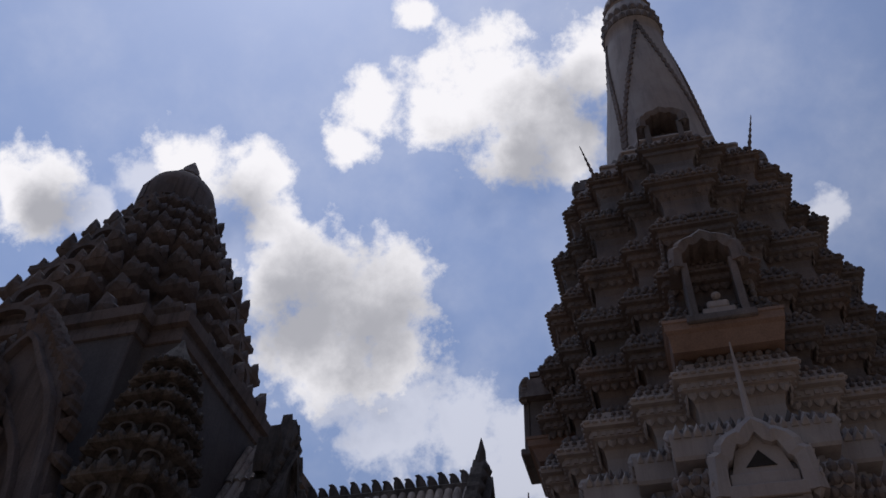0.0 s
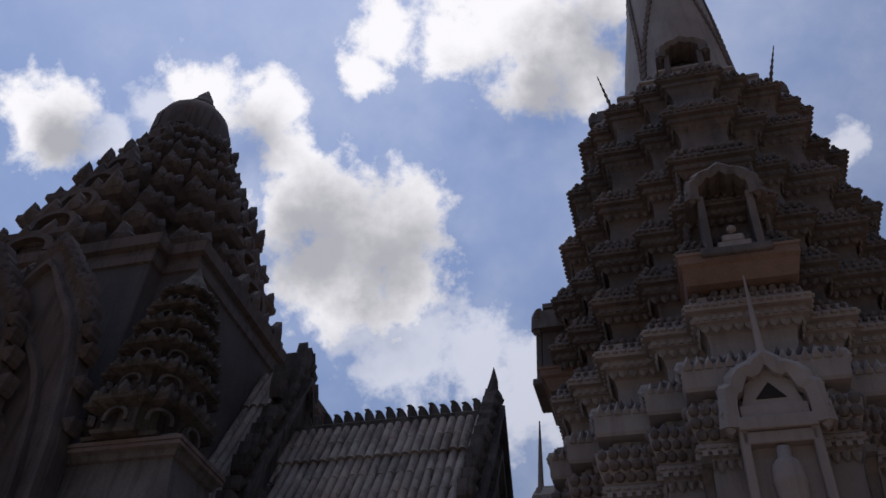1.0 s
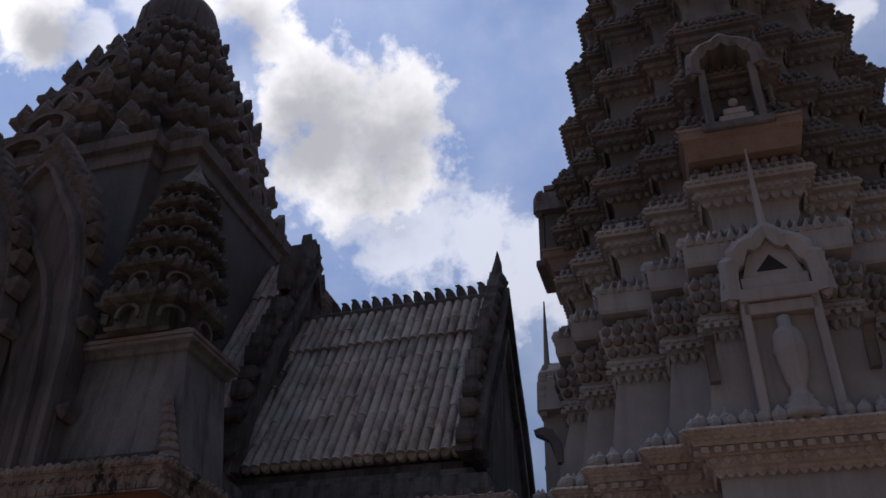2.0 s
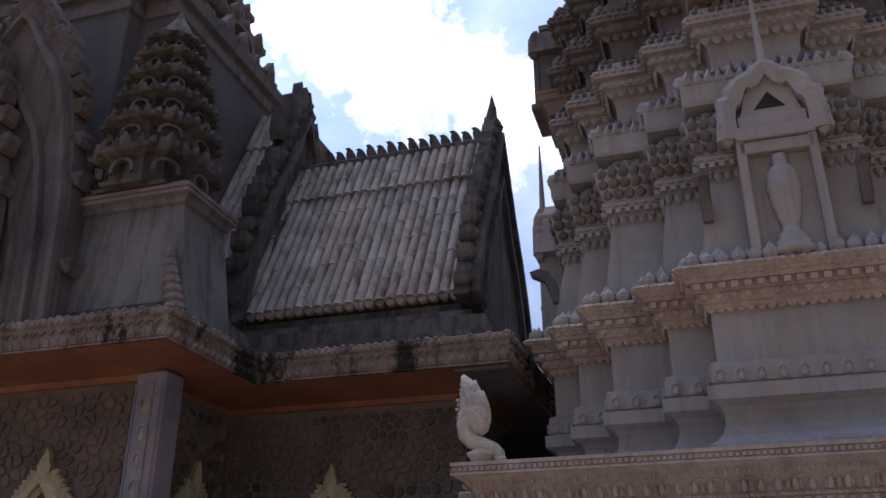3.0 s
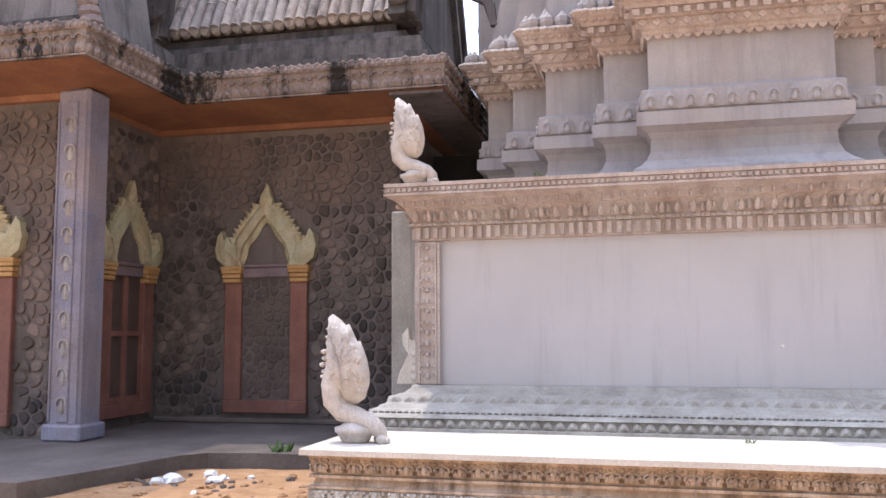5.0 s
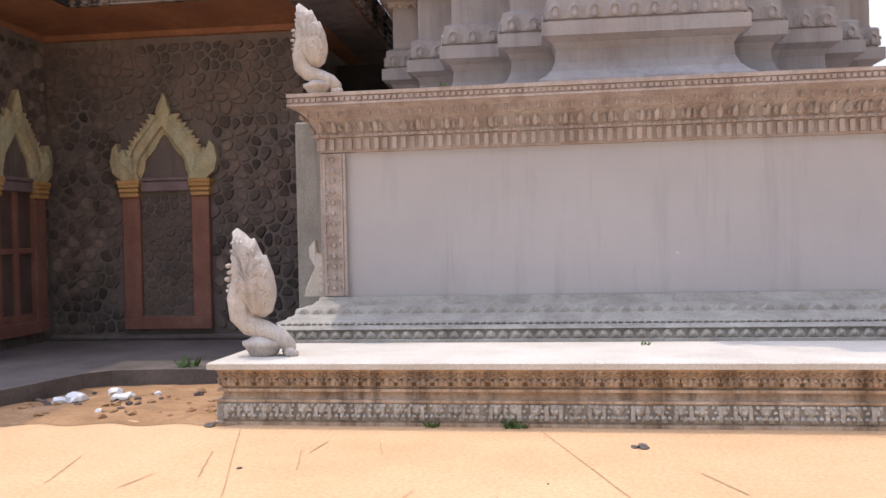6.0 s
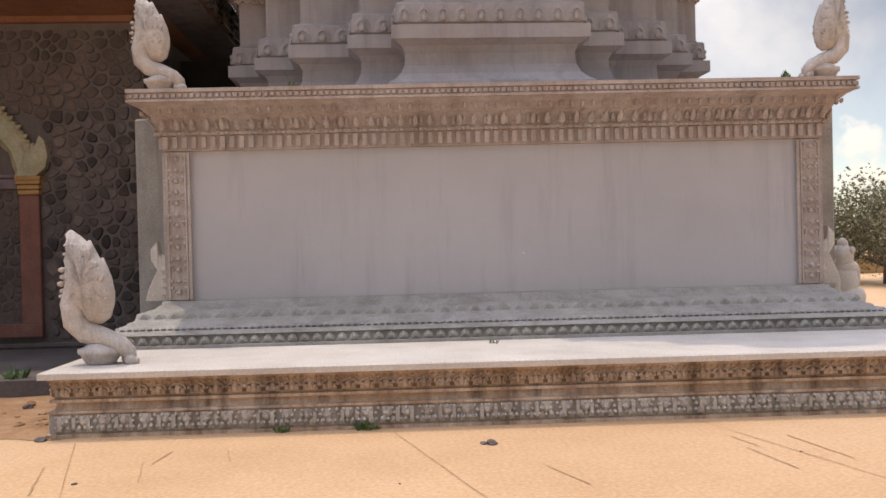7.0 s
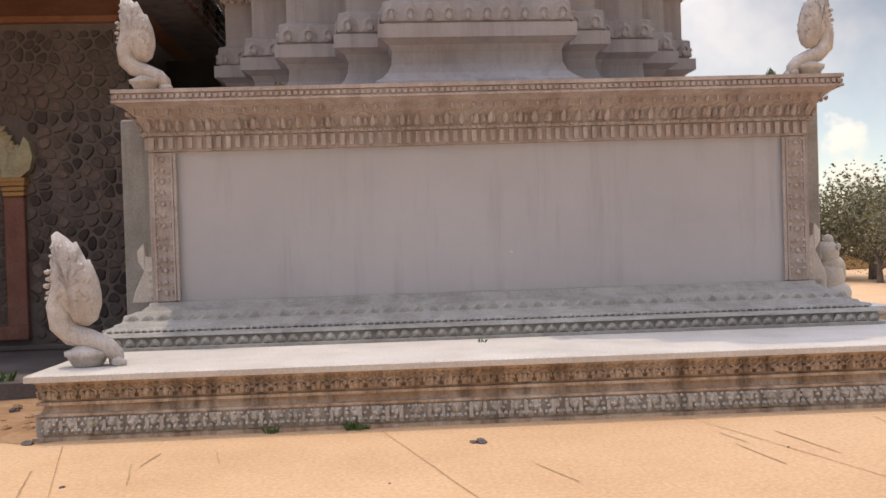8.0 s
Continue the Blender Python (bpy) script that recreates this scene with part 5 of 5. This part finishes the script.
# ---------- corner turret ----------
turret = new("turret")
turret.parent = hall
turret.location = (-7.75, 9.85, 0)
bm = bmesh.new()
block = [(5.4, -0.90, 1.26, -0.66, 0.55), (5.55, -0.90, 1.23, -0.64, 0.55), (7.18, -0.93, 0.92, -0.48, 0.62), (7.20, -0.98, 0.97, -0.53, 0.66), (7.28, -1.0, 0.99, -0.55, 0.68), (7.31, -1.05, 1.04, -0.6, 0.72), (7.46, -1.06, 1.05, -0.62, 0.73), (7.5, -0.98, 0.97, -0.54, 0.66), (7.56, -0.9, 0.9, -0.5, 0.6)]
loft(bm, [[(x0, y0, z), (x1, y0, z), (x1, y1, z), (x0, y1, z)] for z, x0, x1, y0, y1 in block])
part("turret_base", bm, M_GREYSTONE, turret, "grey streaked plaster block")
bm = bmesh.new()
for o, z0, z1 in ((0.012, 7.32, 7.375), (0.022, 7.395, 7.455)):
    loft(bm, [[(-1.055 - o, -0.61 - o, z), (1.045 + o, -0.61 - o, z), (1.045 + o, 0.725 + o, z), (-1.055 - o, 0.725 + o, z)] for z in (z0, z1)])
part("cornice_band", bm, M_DUSTY, turret, "dusty pink-brown cornice bands")
TW = (0.45, 0.78, 1.0)
tiers = [(7.5, 8.2, 0.98), (8.2, 8.75, 0.90), (8.75, 9.25, 0.78), (9.25, 9.7, 0.66), (9.7, 10.12, 0.54), (10.12, 10.5, 0.42)]
for z0, z1, w in tiers:
    h = z1 - z0
    bm = bmesh.new()
    loft(bm, [redent_ring(TW, o, w * 0.8, z) for z, o in [(z0, 0.0), (z0 + 0.08 * h, 0.02), (z0 + 0.10 * h, -0.07), (z0 + 0.62 * h, -0.08), (z0 + 0.70 * h, 0.02), (z0 + 0.74 * h, 0.10), (z0 + 0.84 * h, 0.12), (z0 + 0.88 * h, 0.04), (z1, -0.06)]])
    t = part("turret_tier", bm, M_ATTIC, turret)
    for k in range(8):
        spin = Matrix.Rotation(k * math.tau / 8, 4, "Z")
        d = w * (0.80 if k % 2 == 0 else 0.86)
        f = spin @ Matrix.Translation((0, -d + 0.05, z0 + 0.34 * h))
        piece("niche_arch", ARCH, "arch", M_ATTIC, t, f @ Matrix.Diagonal((0.42 * w, 0.6, 0.5 * h, 1)))
        piece("antefix", SPIKE, "spike", M_ATTIC, t, spin @ Matrix.Translation((0, -d - 0.06, z0 + 0.80 * h)) @ Matrix.Diagonal((0.24 * w + 0.03, 0.16, 0.40 * h, 1)))
    for m, q in along(redent_ring(TW, 0.08, w * 0.8, 0), 0.2):
        piece("antefix_leaf", SPIKE, "spike", M_ATTIC, t, m @ Matrix.Translation((0, 0, z0 + 0.80 * h)) @ Matrix.Diagonal((0.13, 0.2, 0.26 * h, 1)))
acc = Acc()
acc.add(lathe([(10.45, 0.30), (10.6, 0.33), (10.8, 0.22), (10.95, 0.13), (11.2, 0.02)], 10), Matrix.Identity(4))
acc.part("turret_finial", M_ATTIC, turret)
for j in range(7):
    piece("corner_leaf", KNOB, "knob", M_DUSTY, turret, Matrix.Translation((1.12 - 0.03 * j, -0.66, 5.42 + 0.13 * j)) @ Matrix.Diagonal((0.34 - 0.03 * j, 0.3 - 0.02 * j, 0.22, 1)))

# ---------- dark tower ----------
dark_tower = thing("dark_tower", pose(-12.6, 14.0, 0), "soot-dark stepped stone tower crowned by a small dome", "tower")
bm = bmesh.new()
box(bm, -4.2, 4.1, -3.3, 3.3, 5.4, 12.2, 0.03)
part("tower_body", bm, M_DRUM, dark_tower)
bm = bmesh.new()
box(bm, -3.35, 3.33, -3.7, 3.7, 5.4, 12.2, 0.03)
part("tower_body", bm, M_DRUM, dark_tower)
for a, b in ((4.1, 3.3), (3.33, 3.7)):
    bm = bmesh.new()
    loft(bm, [rect_ring(a + o, b + o, z) for z, o in [(12.0, 0.0), (12.03, 0.05), (12.2, 0.06), (12.22, -0.02), (12.45, -0.05), (12.5, 0.06), (12.75, 0.08), (12.8, -0.2)]])
    part("tower_cornice", bm, M_BLACKSTONE, dark_tower)
DW = (1.2, 2.0, 2.8, 3.4)
DT = [(12.6, 13.7, 1.05), (13.7, 14.7, 0.95), (14.7, 15.7, 0.85), (15.7, 16.7, 0.75), (16.7, 17.6, 0.645), (17.6, 18.4, 0.54), (18.4, 19.1, 0.45), (19.1, 19.8, 0.37)]
for z0, z1, s in DT:
    h = z1 - z0
    bm = bmesh.new()
    loft(bm, [redent_ring(DW, o, s, z) for z, o in [(z0, -0.05), (z0 + 0.1 * h, -0.05), (z0 + 0.12 * h, -0.2), (z0 + 0.55 * h, -0.22), (z0 + 0.62 * h, -0.05), (z0 + 0.75 * h, 0.05), (z0 + 0.9 * h, 0.05), (z1, -0.08)]])
    t = part("tier", bm, M_BLACKSTONE, dark_tower)
    acc = Acc()
    piece_row("antefix", SPIKE, "spike", M_BLACKSTONE, t, redent_ring(DW, -0.02, s, 0), 0.46 * s + 0.12, (0.78, 0.35, 0.38 * h + 0.08), z0 + 0.76 * h, 0.0, 4, jitter=0.3, single=lambda p: p.y < 0.5 or p.x > 0, limit=40)
    row(acc, PETAL, redent_ring(DW, -0.2, s, 0), 0.3, (0.8, 0.14, 0.3 * h), z0 + 0.14 * h, 0.0, jitter=0.1)
    tagged(acc.part("carved_relief", M_BLACKSTONE, t), kind="stuff")
    acc = Acc()
    for k in range(4):
        f = Matrix.Rotation(k * math.pi / 2, 4, "Z") @ Matrix.Translation((0, -DW[3] * s - 0.03, z0))
        acc.add(ARCH, f @ Matrix.Translation((0, 0.1, 0.4 * h)) @ Matrix.Diagonal((1.3 * s, 1.2, 0.7 * h, 1)))
        acc.add(TAB, f @ Matrix.Translation((0, 0.19, 0.35 * h)) @ Matrix.Diagonal((0.7 * s, 0.08, 0.5 * h, 1)))
    tagged(acc.part("false_window", M_BLACKSTONE, t), kind="stuff")
bm = bmesh.new()
loft(bm, [[(r * math.cos(a * math.tau / 28), r * math.sin(a * math.tau / 28), z) for a in range(28)] for z, r in [(19.5, 1.0), (19.9, 1.08), (20.4, 1.16), (20.9, 1.15), (21.35, 1.0), (21.7, 0.74), (21.9, 0.52), (22.0, 0.40), (22.05, 0.46), (22.15, 0.44), (22.2, 0.34), (22.55, 0.26), (23.0, 0.03)]])
part("dome", bm, M_BLACKSTONE, dark_tower, "smooth rounded stone dome with a small tip", smooth=True).location = (-0.25, 0, 0)
acc = Acc()
for k in range(8):
    a = (k + 0.5) * math.tau / 8
    acc.add(TAB, Matrix.Translation((1.11 * math.cos(a), 1.11 * math.sin(a), 20.5)) @ Matrix.Rotation(a + math.pi / 2, 4, "Z") @ Matrix.Diagonal((0.3, 0.12, 0.7, 1)))
acc_rib = tagged(acc.part("dome_rib", M_BLACKSTONE, dark_tower), kind="stuff")
acc_rib.location = (-0.25, 0, 0)

# rubble facing
rubble(Matrix.Translation((WX, WY, 0)), RIGHT - WX, 0.30, 4.7, 0.175, [(1.24, 2.62, 0.36, 3.40)], wall_main, 300, 1)
rubble(Matrix.Translation((WX, WING + 0.3, 0)) @ EAST, WY - WING - 0.32, 0.22, 4.7, 0.175, [(0.46, 1.84, 0.36, 3.40)], wall_wing, 140, 2)
rubble(Matrix.Translation((-12.0, WING, 0)), 4.3, 0.22, 4.7, 0.175, [(2.36, 3.74, 0.36, 3.40)], wall_wing, 150, 3)

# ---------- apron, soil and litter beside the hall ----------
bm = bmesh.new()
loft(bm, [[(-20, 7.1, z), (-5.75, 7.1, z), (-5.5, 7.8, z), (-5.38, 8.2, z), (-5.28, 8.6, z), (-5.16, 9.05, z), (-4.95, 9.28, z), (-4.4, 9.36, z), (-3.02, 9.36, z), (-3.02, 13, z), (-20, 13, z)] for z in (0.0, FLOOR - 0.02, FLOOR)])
tagged(mesh_object("pavement", bm, M_APRON), "grimy cement apron along the hall, darkened in colour for its shadow", "pavement", kind="structure")
bm = bmesh.new()
rng = random.Random(11)
nx, ny = 46, 26
grid = [[None] * (ny + 1) for _ in range(nx + 1)]
for i in range(nx + 1):
    for j in range(ny + 1):
        x = -6.2 + 3.5 * i / nx
        front = 7.33 + 0.06 * math.sin(i * 0.7) - 0.35 * max(0, (-4.2 - x)) * 0.25
        y = front + (9.6 - front) * j / ny
        edge_fade = min(1.0, j / 2, (ny - j) / 2)
        grid[i][j] = bm.verts.new((x, y, 0.004 + edge_fade * (0.02 + 0.03 * noise.fractal(Vector((x * 1.7, y * 1.7, 0)), 1.0, 2.0, 4))))
for i in range(nx):
    for j in range(ny):
        bm.faces.new((grid[i][j], grid[i + 1][j], grid[i + 1][j + 1], grid[i][j + 1]))
tagged(mesh_object("soil_strip", bm, M_SOIL), "bare orange-brown soil strip beside the terrace", "soil", kind="structure")


def crumple(name, place, size, mat, label, category, group, flat=0.5, seed=0):
    rng = random.Random(seed)
    bm = bmesh.new()
    bmesh.ops.create_icosphere(bm, subdivisions=2, radius=1.0)
    for v in bm.verts:
        v.co *= rng.uniform(0.72, 1.2)
        v.co.z = max(v.co.z, -0.35)
    bm.transform(Matrix.Diagonal((size, size * 0.75, size * flat, 1)))
    ob = mesh_object(name, bm, mat)
    ob.matrix_world = Matrix.Translation((place[0], place[1], place[2] + size * flat * 0.3)) @ Matrix.Rotation(rng.uniform(0, 6), 4, "Z")
    return tagged(ob, label, category, group)


for k, (x, y, s) in enumerate([(-4.85, 8.35, 0.15), (-4.98, 8.25, 0.09), (-4.62, 8.72, 0.11), (-4.42, 8.6, 0.08), (-4.40, 8.42, 0.10), (-4.15, 8.75, 0.05), (-4.3, 7.8, 0.05)]):
    crumple("plastic_bag", (x, y, 0.02), s, M_PLASTIC, "crumpled white plastic scrap on the soil", "litter", "plastic scraps", 0.55, k)
for k in range(70):
    rng = random.Random(100 + k)
    x = rng.uniform(-5.4, -2.95)
    crumple("clod", (x, rng.uniform(7.5, 8.9), 0.02), rng.uniform(0.015, 0.06), M_SOIL if k % 3 else M_RUBBLE, "small lump of dry soil or rubble", "rubble", "soil lumps", 0.6, 200 + k)
for k, (x, y, s) in enumerate([(0.72, 6.58, 0.055), (0.66, 6.60, 0.035), (-2.98, 7.28, 0.06), (-2.2, 5.9, 0.02), (0.0, 5.6, 0.012), (2.9, 6.0, 0.014)]):
    crumple("dirt_clod", (x, y, 0.0), s, M_APRON, "small dark dirt clod on the concrete", "rubble", "dirt clods", 0.5, 300 + k)

# ---------- tufts of weed ----------
def weed(place, size, n, seed, label):
    rng = random.Random(seed)
    acc = Acc()
    leaf = plate([(-0.05, 0), (0.05, 0), (0.16, 0.35), (0.12, 0.7), (0, 1.0), (-0.12, 0.7), (-0.16, 0.35)], 0.02, 0.03)
    for k in range(n):
        s = size * rng.uniform(0.5, 1.0)
        acc.add(leaf, Matrix.Translation((rng.uniform(-1, 1) * size * 0.7, rng.uniform(-0.4, 0.4) * size, 0)) @ pose(0, 0, 0, rng.uniform(-50, 50), rng.uniform(-50, 50), rng.uniform(0, 360)) @ Matrix.Diagonal((s, s, s, 1)))
    ob = new("weed", acc.mesh("weed", M_WEED))
    ob.location = place
    return tagged(ob, label, "weed", "weeds")


weed((-0.98, 7.28, 0), 0.07, 26, 1, "small green weed at the foot of the terrace")
weed((-0.30, 7.26, 0), 0.085, 40, 2, "small green weed at the foot of the terrace")
weed((-0.20, 7.26, 0), 0.055, 20, 3, "small green weed at the foot of the terrace")
weed((4.42, 9.3, 3.29), 0.12, 9, 4, "thin weed growing on the podium top")
weed((-1.05, 9.25, 3.29), 0.07, 8, 5, "tiny weed growing on the podium top")
weed((0.95, 8.35, TOP_T), 0.06, 10, 6, "tiny weed on the terrace slab")
weed((-4.15, 9.5, FLOOR), 0.16, 20, 7, "small weed on the shaded apron")

# ---------- brush strokes and cracks in the court ----------
def groove(points, width, seed):
    rng = random.Random(seed)
    bm = bmesh.new()
    prev = None
    for k, (x, y) in enumerate(points):
        w = width * rng.uniform(0.6, 1.3)
        cur = (bm.verts.new((x - w, y, 0.0045)), bm.verts.new((x + w, y, 0.0045)))
        if prev:
            bm.faces.new((prev[0], prev[1], cur[1], cur[0]))
        prev = cur
    return mesh_object("crack", bm, M_CRACK)


court = thing("court_joints", pose(0, 0, 0), "thin dark joints and cracks in the ochre concrete", "joint", kind="structure")
rng = random.Random(21)
for k in range(26):
    x, y = rng.uniform(-4.5, 6.0), rng.uniform(3.2, 6.9)
    lean = rng.choice((0.35, 0.4, -0.25, 0.3)) + rng.uniform(-0.08, 0.08)
    n = rng.randint(3, 7)
    o = groove([(x + lean * j * 0.12 * (1 if y < 6 else 0.6) + rng.uniform(-0.006, 0.006), y - j * 0.12) for j in range(n)], rng.uniform(0.003, 0.008), 400 + k)
    o.parent = court
for k, x in enumerate((-2.4, 0.2, 2.8, 5.4)):
    o = groove([(x - 0.25 + 0.06 * j + rng.uniform(-0.004, 0.004), 7.15 - j * 0.2) for j in range(22)], 0.004, 500 + k)
    o.parent = court

# ---------- lion and low wall beyond the terrace ----------
bm = bmesh.new()
for x, y, z, r, sx, sy, sz in [(0.0, 0, 0.42, 0.26, 0.9, 0.85, 1.25), (0.06, 0, 0.18, 0.28, 1.1, 1.0, 0.7), (-0.03, 0, 0.80, 0.20, 0.95, 0.95, 1.05), (-0.02, 0, 0.98, 0.12, 0.8, 0.8, 1.0), (-0.20, 0, 0.76, 0.10, 1.1, 0.8, 0.7), (0.02, 0.02, 0.62, 0.22, 1.0, 1.0, 0.8),
                               (-0.22, 0.11, 0.30, 0.085, 0.8, 0.8, 3.0), (-0.22, -0.11, 0.30, 0.085, 0.8, 0.8, 3.0), (-0.30, 0.11, 0.07, 0.09, 1.4, 0.9, 0.7), (-0.30, -0.11, 0.07, 0.09, 1.4, 0.9, 0.7), (0.05, 0.17, 0.9, 0.05, 1, 0.7, 1.2), (0.05, -0.17, 0.9, 0.05, 1, 0.7, 1.2), (0.25, 0, 0.5, 0.06, 0.8, 0.8, 3.2)]:
    bmesh.ops.create_icosphere(bm, subdivisions=2, radius=r, matrix=Matrix.Translation((x, y, z)) @ Matrix.Diagonal((sx, sy, sz, 1)))
lion = mesh_object("lion_statue", bm, M_SLAB, smooth=True)
lion.matrix_world = Matrix.Translation((5.98, 11.05, 0.55)) @ Matrix.Rotation(radians(8), 4, "Z") @ Matrix.Diagonal((0.80, 0.74, 0.86, 1))
tagged(lion, "white cement seated lion statue on a low plinth", "statue")
bm = bmesh.new()
loft(bm, [rect_ring(0.45 + o, 0.45 + o, z) for z, o in [(0, 0.05), (0.06, 0.05), (0.1, 0.0), (0.42, 0.0), (0.46, 0.06), (0.55, 0.06)]])
o = mesh_object("statue_plinth", bm, M_SLAB)
o.location = (6.05, 11.05, 0)
tagged(o, "low white plinth below the lion", "plinth")
garden = thing("garden_wall", pose(20, 30, 0), "low ochre garden wall with white posts", "wall")
for k in range(10):
    bm = bmesh.new()
    box(bm, -9 + k * 2.6, -6.8 + k * 2.6, -0.1, 0.1, 0, 0.62, 0.02)
    part("wall_panel", bm, M_OCHRE, garden)
    bm = bmesh.new()
    box(bm, -6.78 + k * 2.6, -6.42 + k * 2.6, -0.18, 0.18, 0, 0.95, 0.03)
    part("post", bm, M_SLAB, garden)

# ---------- trees ----------
def tree(place, height, spread, seed, leaves, lean=0.0):
    rng = random.Random(seed)
    t = thing("tree", Matrix.Translation(place), "open-crowned olive green tree with grey crooked limbs", "tree", "trees behind the temple")
    segs = []

    def grow(p, d, length, r, level):
        q = p + d * length
        segs.append((p, q, r, r * 0.68, level))
        if level >= 4:
            return
        for k in range(3 if level < 3 else 2):
            nd = (d + Vector((rng.uniform(-1, 1), rng.uniform(-1, 1), rng.uniform(-0.5, 0.45))) * (0.85 if level else 1.2)).normalized()
            grow(q - d * length * rng.uniform(0, 0.25), nd, length * rng.uniform(0.86, 1.16), r * 0.62, level + 1)

    grow(Vector((0, 0, 0)), Vector((lean, 0, 1)).normalized(), height * 0.12, height * 0.026, 0)
    bm = bmesh.new()
    for p, q, r0, r1, lv in segs:
        d = (q - p).normalized()
        a = d.orthogonal().normalized()
        b = d.cross(a)
        n = 8 if lv < 2 else 5
        loft(bm, [[p + (a * math.cos(k * math.tau / n) + b * math.sin(k * math.tau / n)) * r0 for k in range(n)], [q + (a * math.cos(k * math.tau / n) + b * math.sin(k * math.tau / n)) * r1 for k in range(n)]])
    part("trunk", bm, M_BARK, t)
    acc = Acc()
    leaf = (np.array([(0, 0, 0), (0.5, 0.0, 0.35), (0, 0.05, 1.0), (-0.5, 0, 0.35)], float), [(0, 1, 2, 3)])
    ends = [s for s in segs if s[4] >= 3]
    for k in range(leaves):
        p, q, *_ = rng.choice(ends)
        c = p.lerp(q, rng.uniform(0.2, 1.25)) + Vector((rng.gauss(0, 1), rng.gauss(0, 1), rng.gauss(0, 0.7))) * spread * 0.085
        s = rng.uniform(0.055, 0.12) * height / 6
        acc.add(leaf, Matrix.Translation(c) @ pose(0, 0, 0, rng.uniform(0, 360), rng.uniform(0, 360), rng.uniform(0, 360)) @ Matrix.Diagonal((s * 0.7, s, s * 1.3, 1)))
    tagged(acc.part("crown", M_LEAF, t), kind="stuff")
    return t


tree((14.3, 24.0, 0), 5.6, 5.4, 3, 13000)
tree((13.6, 22.5, 0), 3.6, 4.6, 17, 7000)
tree((17.6, 27.5, 0), 5.8, 5.0, 5, 6500, 0.1)
tree((24.0, 38.0, 0), 6.2, 5.0, 8, 7000)
tree((30.0, 42.0, 0), 6.6, 5.0, 13, 6000, -0.1)
